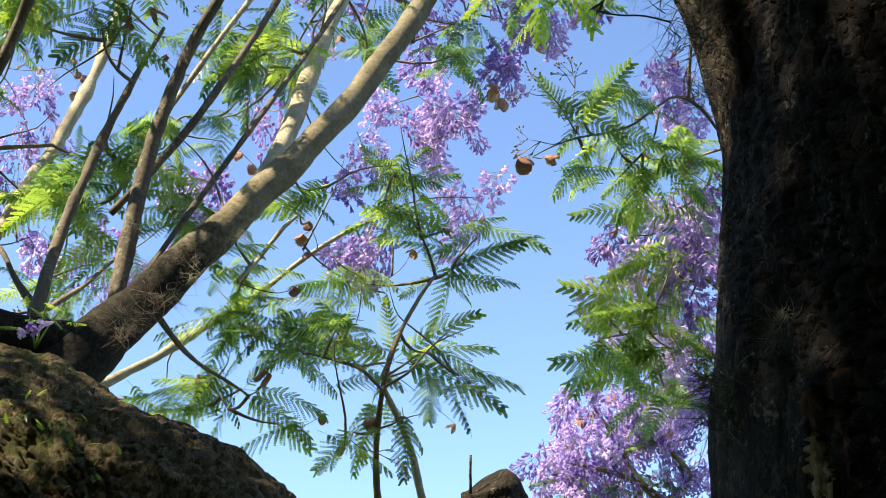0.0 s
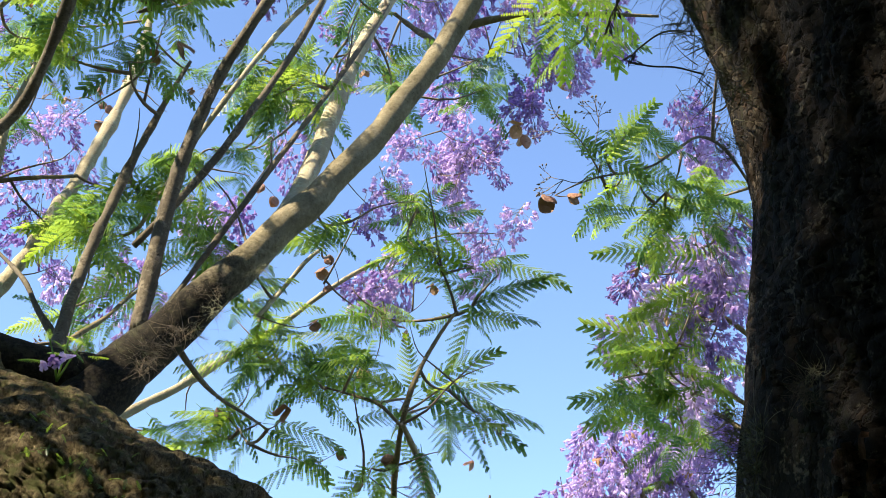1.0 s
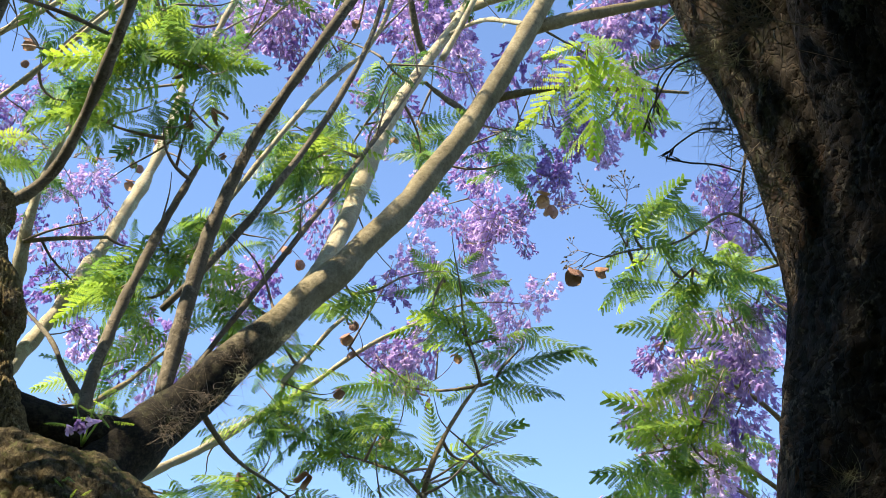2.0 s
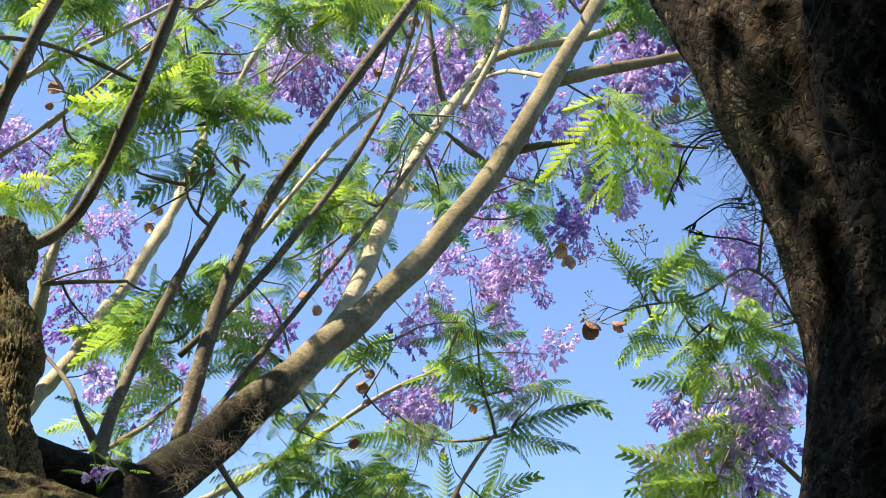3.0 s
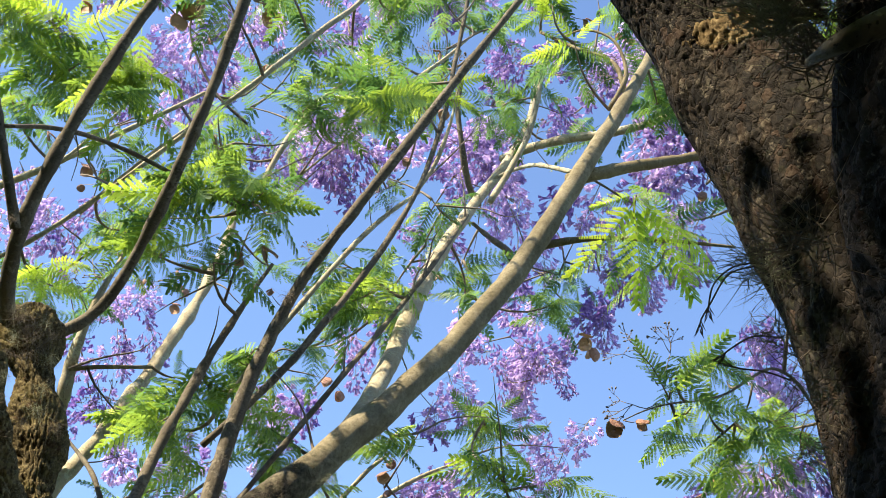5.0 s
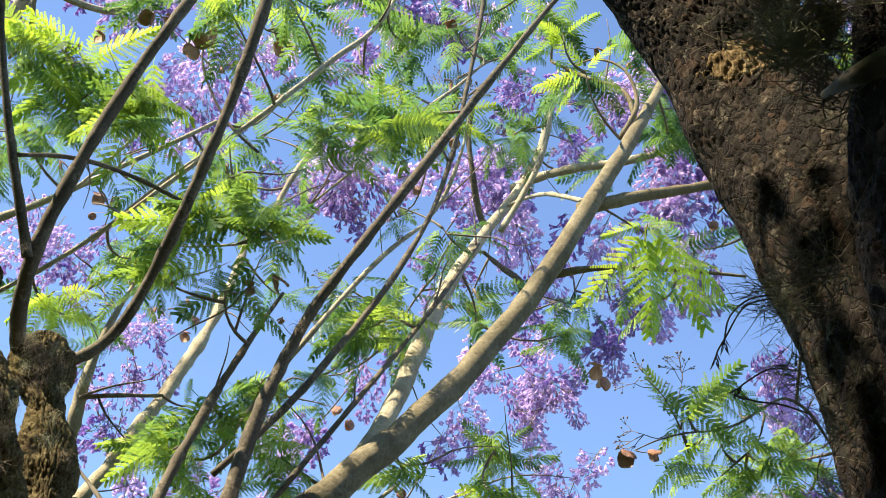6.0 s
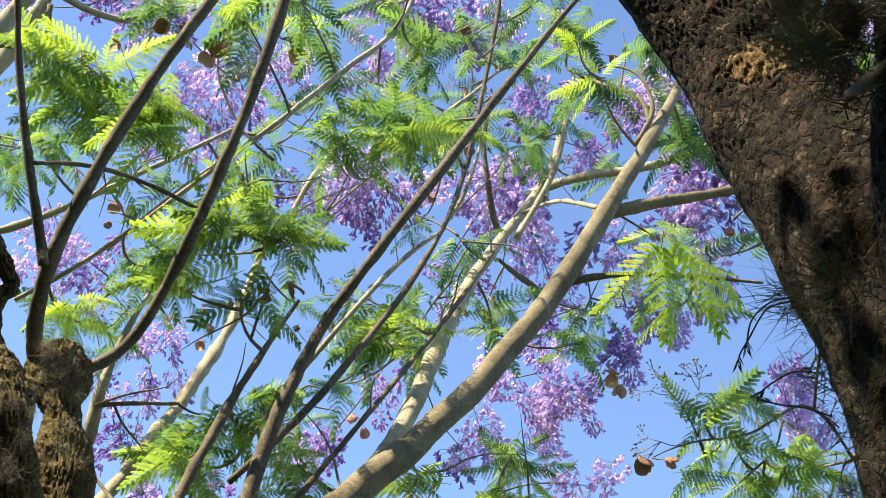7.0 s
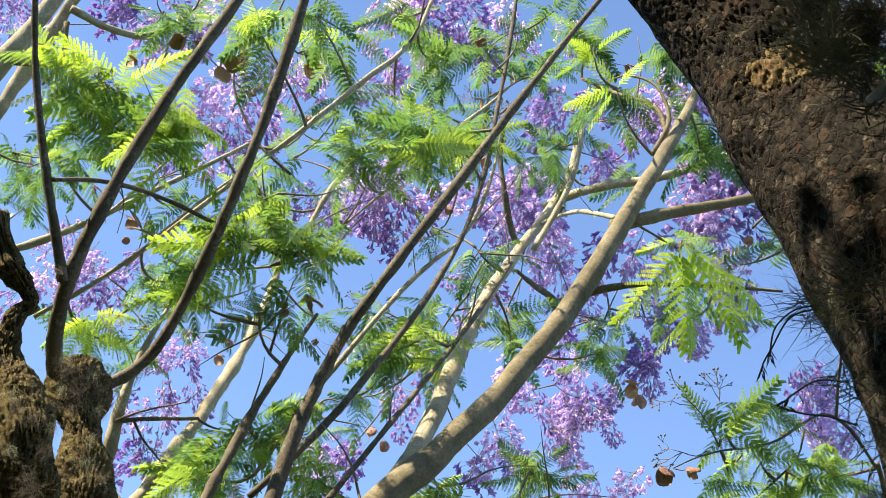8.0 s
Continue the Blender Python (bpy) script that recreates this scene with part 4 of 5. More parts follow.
leaves_a_g = [
    (-1.323, 3.834, 5.651, 0.15, 3),
    (-1.222, 4.104, 5.697, 0.15, 3),
    (-1.251, 4.818, 6.018, 0.15, 3),
    (-1.395, 4.724, 5.638, 0.15, 3),
    (-1.414, 4.299, 5.121, 0.15, 3),
    (-1.151, 4.651, 5.493, 0.15, 3),
    (-0.968, 4.581, 5.717, 0.15, 3),
    (-0.671, 4.239, 5.53, 0.15, 3),
    (-0.635, 4.903, 5.916, 0.15, 3),
    (-0.727, 3.964, 5.722, 0.15, 3),
    (-0.42, 4.227, 6.01, 0.15, 3),
    (-0.267, 4.45, 6.028, 0.15, 3),
    (-0.125, 4.506, 5.809, 0.15, 3),
    (-0.22, 4.796, 5.783, 0.15, 3),
    (-0.536, 4.802, 6.051, 0.15, 3),
    (-0.806, 5.4, 5.731, 0.15, 3),
]
leaves_a_h = [
    (-0.52, 4.856, 5.03, 0.15, 3),
    (-0.89, 5.347, 5.079, 0.15, 3),
    (-1.065, 5.326, 5.18, 0.15, 3),
    (-0.699, 5.02, 4.766, 0.15, 3),
    (-0.313, 4.685, 4.644, 0.15, 3),
    (0.068, 5.651, 5.487, 0.15, 3),
    (-1.739, 4.66, 4.949, 0.15, 3),
    (-1.183, 4.893, 4.882, 0.15, 3),
    (-2.658, 4.766, 5.621, 0.15, 3),
    (-2.565, 4.559, 5.25, 0.15, 3),
    (-2.178, 4.463, 5.362, 0.15, 3),
    (-2.325, 5.293, 4.804, 0.15, 3),
    (0.56, 4.468, 4.984, 0.15, 3),
    (0.132, 4.989, 5.795, 0.15, 3),
    (-1.921, 4.932, 4.612, 0.15, 3),
    (-2.324, 3.72, 5.31, 0.15, 3),
]
leaves_a = leaves_a_a + leaves_a_b + leaves_a_c + leaves_a_d + leaves_a_e + leaves_a_f + leaves_a_g + leaves_a_h
flowers_a_a = [
    (-2.668, 7.429, 6.018, 0.215, 5),
    (-2.596, 7.505, 5.855, 0.179, 4),
    (-2.201, 6.318, 4.614, 0.146, 4),
    (-1.734, 6.368, 4.508, 0.117, 3),
    (-1.238, 6.207, 4.852, 0.117, 3),
    (-0.946, 6.035, 5.222, 0.175, 5),
    (-0.143, 6.697, 5.695, 0.195, 5),
    (0.052, 6.724, 5.636, 0.163, 5),
    (-0.338, 6.724, 5.636, 0.13, 3),
    (-0.108, 6.445, 5.763, 0.158, 3),
    (0.318, 6.131, 5.489, 0.135, 5),
    (-0.138, 6.545, 5.311, 0.172, 4),
    (-0.472, 5.729, 4.693, 0.136, 4),
    (-0.324, 5.256, 4.053, 0.109, 4),
    (-0.445, 5.286, 3.988, 0.097, 3),
    (0.165, 5.342, 4.342, 0.125, 4),
]
flowers_a_b = [
    (0.477, 5.432, 5.332, 0.108, 4),
    (-0.07, 5.837, 5.646, 0.088, 2),
    (0.05, 6.518, 5.368, 0.125, 3),
    (-2.857, 6.482, 6.034, 0.2, 5),
    (-1.166, 5.435, 5.993, 0.204, 6),
    (-1.942, 5.256, 6.203, 0.146, 4),
    (-0.437, 5.837, 6.37, 0.188, 5),
    (-0.52, 5.918, 6.23, 0.156, 4),
    (-0.17, 5.989, 6.153, 0.188, 4),
    (-0.717, 6.098, 5.921, 0.125, 3),
    (0.573, 4.711, 5.438, 0.125, 5),
    (0.181, 5.246, 5.487, 0.108, 4),
    (0.598, 4.556, 4.932, 0.058, 3),
    (0.238, 5.268, 6.407, 0.146, 4),
    (-1.751, 6.369, 4.429, 0.146, 3),
    (-2.908, 6.37, 6.014, 0.234, 6),
]
flowers_a_c = [
    (-3.241, 6.336, 6.005, 0.167, 3),
    (-1.854, 5.029, 6.325, 0.204, 6),
    (-1.902, 5.131, 6.179, 0.146, 4),
    (-1.127, 5.373, 5.98, 0.234, 7),
    (-1.295, 5.426, 5.879, 0.117, 3),
    (-0.521, 5.792, 6.363, 0.219, 5),
    (-0.278, 5.748, 6.465, 0.125, 3),
    (-1.118, 5.395, 6.803, 0.125, 4),
    (-0.805, 4.852, 6.747, 0.204, 6),
    (-0.397, 4.888, 6.768, 0.146, 4),
    (-0.165, 5.193, 6.392, 0.175, 4),
    (0.081, 5.342, 6.23, 0.117, 3),
    (0.272, 5.23, 6.416, 0.175, 5),
    (0.376, 4.778, 6.2, 0.136, 4),
    (0.54, 4.637, 5.57, 0.125, 5),
    (0.575, 4.735, 5.442, 0.1, 4),
]
flowers_a_d = [
    (-0.213, 5.57, 5.868, 0.146, 4),
    (-3.01, 4.734, 6.53, 0.146, 4),
    (-2.43, 4.761, 6.593, 0.175, 5),
    (-1.488, 4.629, 6.084, 0.108, 3),
    (-2.424, 6.538, 5.018, 0.188, 4),
    (-1.302, 6.212, 4.805, 0.146, 3),
]
flowers_a_e = [
    (-0.998, 5.275, 5.947, 0.13, 4),
    (-0.864, 4.769, 6.534, 0.13, 4),
    (-1.037, 4.678, 6.591, 0.13, 4),
    (-0.664, 4.817, 6.516, 0.13, 4),
    (-2.149, 4.535, 6.372, 0.13, 4),
]
flowers_a = flowers_a_a + flowers_a_b + flowers_a_c + flowers_a_d + flowers_a_e
pods_a_a = [
    (0.262, 5.922, 5.228, 0.075),
    (0.296, 5.942, 5.184, 0.075),
    (0.507, 6.688, 6.068, 0.099),
    (0.557, 6.708, 6.026, 0.08),
    (-0.844, 3.252, 3.854, 0.059),
    (-1.349, 3.745, 4.218, 0.056),
    (-0.932, 3.35, 3.882, 0.037),
    (-2.399, 7.434, 6.41, 0.066),
    (-2.389, 7.499, 6.34, 0.051),
    (-2.312, 7.513, 6.31, 0.059),
    (-2.384, 7.534, 6.195, 0.073),
    (-2.028, 6.756, 6.042, 0.047),
    (-2.382, 6.805, 5.936, 0.047),
    (-1.138, 6.668, 5.283, 0.063),
    (-1.073, 6.752, 5.245, 0.064),
    (-0.537, 5.886, 5.54, 0.047),
    (-0.412, 5.889, 5.534, 0.07),
    (-0.35, 5.912, 5.484, 0.044),
    (-0.548, 4.945, 4.01, 0.041),
    (-0.585, 4.972, 3.951, 0.055),
]
pods_a_b = [
    (-0.564, 4.998, 3.895, 0.037),
    (-0.458, 3.774, 3.207, 0.038),
    (-0.235, 5.258, 3.811, 0.057),
    (-0.376, 4.583, 3.367, 0.053),
    (-0.55, 3.983, 2.996, 0.056),
    (-0.793, 4.167, 3.075, 0.033),
    (-0.405, 4.319, 2.987, 0.034),
    (-0.226, 4.037, 2.881, 0.046),
    (-0.326, 4.072, 2.805, 0.03),
    (0.048, 5.005, 3.171, 0.043),
    (-0.131, 5.086, 3.943, 0.04),
    (-1.489, 3.337, 4.956, 0.064),
    (-1.43, 3.333, 4.972, 0.052),
    (-1.418, 2.864, 4.424, 0.038),
    (-1.202, 3.191, 4.779, 0.068),
    (-1.265, 3.222, 4.726, 0.068),
    (-1.249, 4.125, 5.622, 0.077),
    (-1.79, 5.041, 6.321, 0.038),
    (-2.143, 4.949, 5.364, 0.069),
    (-2.089, 4.964, 5.353, 0.064),
]
pods_a_c = [
    (-1.811, 3.693, 4.585, 0.041),
    (-2.567, 4.433, 5.315, 0.033),
    (-0.448, 3.453, 5.146, 0.045),
    (0.019, 4.012, 5.653, 0.051),
    (0.102, 4.033, 5.64, 0.042),
    (-0.322, 5.832, 6.512, 0.063),
    (-0.476, 4.464, 5.462, 0.054),
    (-0.695, 5.211, 5.765, 0.047),
    (-0.302, 6.204, 7.029, 0.055),
    (-1.265, 4.395, 5.591, 0.05),
    (0.253, 4.365, 5.892, 0.035),
    (0.309, 4.385, 5.874, 0.035),
    (-0.438, 3.646, 5.054, 0.031),
    (-1.877, 4.697, 5.073, 0.04),
    (-2.387, 5.463, 5.642, 0.041),
    (-1.206, 3.258, 3.922, 0.027),
    (0.57, 3.991, 4.756, 0.038),
    (-0.905, 3.728, 4.013, 0.026),
]
pods_a = pods_a_a + pods_a_b + pods_a_c
dress(tree_a, leaves_a, flowers_a, pods_a, 11)
spray(tree_a, (-0.02, 4.21, 3.46), (0.25, 4.16, 3.62), (0.23, 4.19, 3.57), (0.21, 4.19, 3.45), (0.15, 4.18, 3.39), (0.09, 4.15, 3.39), (-0.13, 4.20, 3.39), (-0.06, 4.14, 3.53))
spray(tree_a, (0.03, 4.05, 3.56), (-0.21, 3.94, 3.58), (-0.17, 3.98, 3.50), (-0.05, 4.06, 3.68), (0.18, 4.04, 3.60), bright_young=True)
spray(tree_a, (-0.28, 4.28, 3.53), (-0.34, 4.27, 3.40), (-0.46, 4.27, 3.45), (-0.28, 4.37, 3.45), (-0.19, 4.34, 3.50))
spray(tree_a, (-0.14, 4.43, 3.92), (-0.27, 4.41, 4.02), (-0.26, 4.43, 3.84), (-0.05, 4.37, 3.99), (0.03, 4.42, 3.96))
spray(tree_a, (-0.17, 4.27, 3.17), (0.19, 4.20, 3.11), (0.15, 4.29, 3.07), (0.11, 4.20, 3.22), (0.06, 4.26, 3.32), (-0.16, 4.13, 3.31), (-0.37, 4.20, 3.35), (-0.43, 4.26, 3.24), (-0.32, 4.18, 3.22))
spray(tree_a, (-0.22, 4.30, 3.07), (-0.39, 4.39, 2.91), (-0.32, 4.40, 2.88), (-0.26, 4.27, 2.86), (-0.07, 4.36, 2.96), (-0.15, 4.27, 2.87))
spray(tree_a, (-0.67, 4.30, 3.09), (-1.01, 4.23, 3.06), (-0.91, 4.23, 3.10), (-0.83, 4.24, 3.00), (-0.80, 4.29, 2.92), (-0.50, 4.41, 2.91), (-0.47, 4.33, 2.94), (-0.42, 4.28, 3.02), (-0.58, 4.30, 3.19))
spray(tree_a, (-0.61, 4.34, 3.29), (-0.78, 4.27, 3.34), (-0.44, 4.37, 3.36), (-0.73, 4.30, 3.19), (-0.49, 4.35, 3.19), (-0.36, 4.42, 3.23))
spray(tree_a, (-0.77, 4.41, 3.59), (-0.87, 4.35, 3.65), (-0.68, 4.40, 3.62), (-0.69, 4.40, 3.50), (-0.82, 4.36, 3.46), (-0.58, 4.55, 3.45), bright_young=True)
spray(tree_a, (-0.53, 4.60, 3.96), (-0.60, 4.56, 3.85), (-0.46, 4.62, 4.02), (-0.48, 4.60, 3.89), bright_young=True)
spray(tree_a, (-1.07, 3.71, 3.70), (-0.95, 3.76, 3.79), (-0.86, 3.79, 3.59), (-1.24, 3.79, 3.58), (-1.16, 3.80, 3.47), (-1.26, 3.72, 3.45), (-0.98, 3.82, 3.60))
spray(tree_a, (-1.05, 4.04, 3.53), (-0.91, 4.06, 3.58), (-0.86, 4.05, 3.64), (-1.00, 4.10, 3.39), (-1.14, 4.01, 3.39), (-1.26, 4.04, 3.42))
spray(tree_a, (0.28, 3.48, 4.35), (0.14, 3.64, 4.16), (0.31, 3.70, 4.12), (0.48, 3.67, 4.16), (0.50, 3.53, 4.15), (0.16, 3.54, 4.34), (0.36, 3.41, 4.32), bright_young=True)
spray(tree_a, (-0.95, 3.19, 4.01), (-1.23, 3.06, 3.92), (-1.22, 3.21, 3.92), (-0.82, 3.22, 3.92), (-0.75, 3.23, 3.99), (-0.86, 3.16, 4.07), (-1.14, 3.06, 3.98))
spray(tree_a, (-0.99, 3.30, 4.02), (-0.90, 3.41, 3.83), (-1.19, 3.25, 3.85))
spray(tree_a, (-1.61, 3.22, 4.66), (-1.80, 3.02, 4.62), (-1.74, 3.04, 4.69), (-1.83, 3.18, 4.51), (-1.81, 3.32, 4.51), (-1.54, 3.41, 4.55), (-1.40, 3.40, 4.52), (-1.30, 3.36, 4.61), (-1.43, 3.19, 4.79), (-1.68, 3.33, 4.56), bright_young=True)
spray(tree_a, (-0.78, 3.75, 5.14), (-0.72, 3.90, 4.92), (-0.63, 3.98, 4.95), (-0.86, 3.89, 4.91), (-0.56, 3.86, 5.06), (-0.97, 3.84, 5.03), (-0.65, 3.67, 5.22))
spray(tree_a, (-0.98, 3.63, 5.36), (-1.10, 3.76, 5.21), (-0.97, 3.80, 5.20), (-1.17, 3.54, 5.27), (-0.81, 3.66, 5.25), (-1.03, 3.51, 5.37))
spray(tree_a, (0.05, 3.51, 5.03), (-0.11, 3.50, 4.95), (-0.05, 3.54, 4.91), (0.17, 3.48, 4.94), (0.12, 3.40, 5.06), (-0.06, 3.42, 5.12), bright_young=True)
spray(tree_a, (-0.04, 3.42, 5.12), (-0.14, 3.51, 5.09), (-0.12, 3.37, 5.12), (0.07, 3.35, 5.14), bright_young=True)
spray(tree_a, (-0.71, 4.09, 4.38), (-0.83, 4.01, 4.42), (-0.78, 4.14, 4.31), (-0.58, 4.13, 4.40), (-0.52, 4.20, 4.35), (-0.63, 4.14, 4.27))
spray(tree_a, (-0.46, 4.28, 4.86), (-0.50, 4.40, 4.72), (-0.38, 4.37, 4.68), (-0.55, 4.35, 4.81), (-0.34, 4.29, 4.76))
spray(tree_a, (-1.98, 3.54, 4.56), (-2.06, 3.62, 4.47), (-1.96, 3.63, 4.43), (-1.89, 3.65, 4.51), (-1.90, 3.52, 4.61))
spray(tree_a, (-1.63, 3.59, 3.98), (-1.74, 3.56, 3.86), (-1.69, 3.64, 3.83), (-1.51, 3.60, 3.88), (-1.48, 3.56, 3.97), (-1.63, 3.64, 3.88), bright_young=True)
spray(tree_a, (-1.47, 3.79, 4.17), (-1.54, 3.82, 4.04), (-1.39, 3.90, 4.11), (-1.33, 3.74, 4.15), bright_young=True)
spray(tree_a, (-0.17, 4.30, 3.91), (-0.28, 4.26, 3.97), (-0.27, 4.30, 3.86), (-0.12, 4.35, 3.82), (-0.03, 4.34, 3.88), (-0.06, 4.26, 3.97))
spray(tree_a, (-1.22, 3.97, 3.80), (-1.38, 4.00, 3.63), (-1.29, 4.02, 3.61), (-1.09, 4.07, 3.67), (-1.06, 3.97, 3.75), (-1.21, 3.93, 3.87))
spray(tree_a, (-0.92, 4.12, 3.87), (-1.05, 4.06, 3.95), (-0.80, 4.06, 3.89), (-0.86, 4.25, 3.78), (-0.99, 4.20, 3.74))
spray(tree_a, (-1.15, 3.94, 5.13), (-1.29, 4.00, 5.09), (-1.23, 3.83, 5.15), (-1.04, 3.90, 5.17))
spray(tree_a, (-1.37, 3.48, 5.25), (-1.48, 3.40, 5.21), (-1.25, 3.47, 5.18), (-1.23, 3.41, 5.24), (-1.40, 3.51, 5.13))
spray(tree_a, (-0.47, 3.85, 5.07), (-0.56, 3.95, 5.01), (-0.44, 3.90, 4.92), (-0.34, 3.91, 5.05), (-0.30, 3.80, 5.07), bright_young=True)
spray(tree_a, (-1.33, 3.99, 4.84), (-1.40, 3.87, 4.83), (-1.26, 3.90, 4.89), (-1.21, 4.06, 4.83))
spray(tree_a, (-0.67, 4.38, 5.03), (-0.76, 4.41, 4.95), (-0.60, 4.42, 4.98), (-0.72, 4.33, 5.05))
stalk_chance = np.random.default_rng(31)
wood_a = [p for p in SKELETON[tree_a] if p[2] > 2.7 and p[1] > 3.2]
for k in range(26):
    spot = wood_a[int(stalk_chance.integers(len(wood_a)))]
    bare_stalk(tree_a, spot, stalk_chance.normal(0, 1, 3) + (0, 0, 0.3), stalk_chance.uniform(0.07, 0.13), 200 + k)
for k in range(110):
    at, way = Vector(wood_a[int(stalk_chance.integers(len(wood_a)))]), Vector(stalk_chance.normal(0, 0.7, 3) + (0.15, 0, 0.9)).normalized()
    far = stalk_chance.uniform(0.12, 0.42)
    bows = [at]
    for _ in range(4):
        way = (way + Vector(stalk_chance.normal(0, 0.22, 3))).normalized()
        bows.append(bows[-1] + way * far / 4)
    part("twig", mesh_of("twig", *tube([(*p, 0.0052 - 0.001 * j) for j, p in enumerate(bows)], 0.03, 5), TWIG), tree_a)

sprout = thing("sprout", (-0.783, 2.437, 2.525), "small green sprout with violet flowers on mossy bark", "plant")
sprout_base = Vector((-0.783, 2.437, 2.525))
for lean, high in ((-0.03, 0.10), (0.02, 0.13), (0.05, 0.09)):
    part("stem", mesh_of("stem", *tube([(*sprout_base, 0.0025), (*(sprout_base + Vector((lean * 0.4, 0, high * 0.5))), 0.002), (*(sprout_base + Vector((lean, -0.01, high))), 0.0012)], 0.02, 5), LEAF), sprout)
    for k in range(3):
        part("leaf", LEAF_MESHES[k], sprout, facing(sprout_base + Vector((lean, 0, high * (0.4 + 0.2 * k))), (math.cos(k * 2 + lean * 90), math.sin(k * 2), 0.5), (0, 0, 1), 0, 0.14))
for k in range(4):
    v, fs = flower_data(CHANCE)
    part("flower", mesh_of("flower", v, fs, PETAL, smooth=False), sprout, facing(sprout_base + Vector((-0.03 + 0.022 * k, -0.02, 0.035 + 0.012 * (k % 2))), (0.4 - 0.3 * k, -0.5, -0.4), (0, 0, 1), k, 0.8))

# small plants rooted in the moss of the leaning trunk
fern_chance = np.random.default_rng(51)
for k, place in enumerate(((-0.640, 2.222, 2.285), (-0.716, 2.238, 2.332), (-0.581, 2.217, 2.223))):
    fern = thing("fern", place, "small green fern rooted in mossy bark", "plant", "small ferns")
    for j in range(22):
        way = (0.3 + fern_chance.normal(0, 0.8), -0.7 + fern_chance.normal(0, 0.4), fern_chance.normal(0.1, 0.7))
        part("leaf", LEAF_MESHES[j % 7], fern, facing(Vector(place) + Vector(fern_chance.normal(0, 0.03, 3)), way, (0, -0.3, 1), 0, fern_chance.uniform(0.045, 0.085)))

# ---- the near tree with the dark forked trunk ----
tree_b = thing("old_tree", (0.56, 1.2, 0), "old tree with shade-dark cracked bark and a forked trunk", "tree")
trunk_b = rough(tree_b, "trunk", BARK_OLD_SHADED, [(0.56, 1.2, -0.05, 0.38), (0.54, 1.17, 0.6, 0.32), (0.52, 1.14, 1.2, 0.3), (0.495, 1.06, 1.8, 0.28), (0.48, 0.96, 2.08, 0.25), (0.455, 0.88, 2.25, 0.215), (0.42, 0.82, 2.38, 0.2), (0.395, 0.76, 2.5, 0.19), (0.39, 0.67, 2.72, 0.18), (0.4, 0.55, 3.2, 0.15)], 0.0065, 0.016, tall=22, fine=0.003, low=1.72, high=2.75, sides=230)
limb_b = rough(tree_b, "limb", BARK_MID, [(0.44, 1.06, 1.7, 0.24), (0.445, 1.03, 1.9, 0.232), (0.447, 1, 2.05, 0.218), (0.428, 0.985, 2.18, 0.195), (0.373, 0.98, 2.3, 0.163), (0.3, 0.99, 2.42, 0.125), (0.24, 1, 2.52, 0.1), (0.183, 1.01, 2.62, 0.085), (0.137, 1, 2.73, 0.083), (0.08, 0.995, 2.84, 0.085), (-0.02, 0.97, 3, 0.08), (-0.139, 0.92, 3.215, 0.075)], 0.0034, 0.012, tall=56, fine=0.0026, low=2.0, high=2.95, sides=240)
limb(tree_b, "branch_stub", BARK_DARK, [(0.22, 0.646, 2.382, 0.012), (0.183, 0.639, 2.353, 0.009), (0.167, 0.652, 2.35, 0.007), (0.158, 0.687, 2.368, 0.003)])


# bare wood and strips of reddish inner bark where the old bark has come away
bark_patch("bare_wood", trunk_b, BARE_WOOD_AND_SUN, (0.252, 0.894, 1.832), 0.046, 0.017, 0.0040, "tan bare wood under fallen bark", 1)
bark_patch("bark_strip", trunk_b, RED_BARK, (0.256, 0.886, 1.894), 0.020, 0.014, 0.0060, "reddish strip of inner bark", 2)
# sun spot on broken bark, painted in pale tan
bark_patch("bare_wood", limb_b, BARE_WOOD_AND_SUN, (0.147, 0.935, 2.641), 0.024, 0.048, 0.0010, "broken bark with a sunlit spot painted tan", 4)
bark_patch("bark_strip", limb_b, RED_BARK, (0.240, 0.933, 2.223), 0.050, 0.007, 0.005, "reddish strip of inner bark", 6, 0.3)
bark_patch("bark_strip", limb_b, RED_BARK, (0.225, 0.963, 1.987), 0.016, 0.008, 0.005, "reddish strip of inner bark", 7)
bark_patch("bark_strip", trunk_b, RED_BARK, (0.272, 0.870, 1.875), 0.050, 0.006, 0.0060, "reddish strip of inner bark", 3)

# unseen canopy added overhead and to the side, over the leaning trunk, for shade
crown_chance = np.random.default_rng(21)
limb(tree_b, "limb", BARK_OLD_SHADED, [(0.55, 0.75, 3.3, 0.12), (0.2, 0.3, 4.2, 0.09), (-0.6, 0.0, 4.9, 0.07), (-1.6, 0.0, 5.3, 0.05), (-2.6, 0.6, 5.4, 0.03)])
limb(tree_b, "limb", BARK_OLD_SHADED, [(0.2, 0.3, 4.2, 0.08), (0.4, -0.8, 4.8, 0.06), (0.2, -2.2, 5.0, 0.04)])
limb(tree_b, "limb", BARK_OLD_SHADED, [(-0.6, 0.0, 4.9, 0.06), (-1.2, -1.2, 4.8, 0.05), (-2.0, -2.4, 4.4, 0.03)])
CROWN_GAPS = ((0.145, 0.935, 2.70, 0.42), (-1.22, 2.80, 2.90, 0.62), (-0.76, 2.37, 2.44, 0.50))


def in_gap(x, y, z):
    """Where the added foliage is left open so the sun reaches chosen spots."""
    return any((Vector((x, y, z)) - Vector(g[:3])).cross(SUN_WAY).length < g[3] for g in CROWN_GAPS)


shade_crown = []
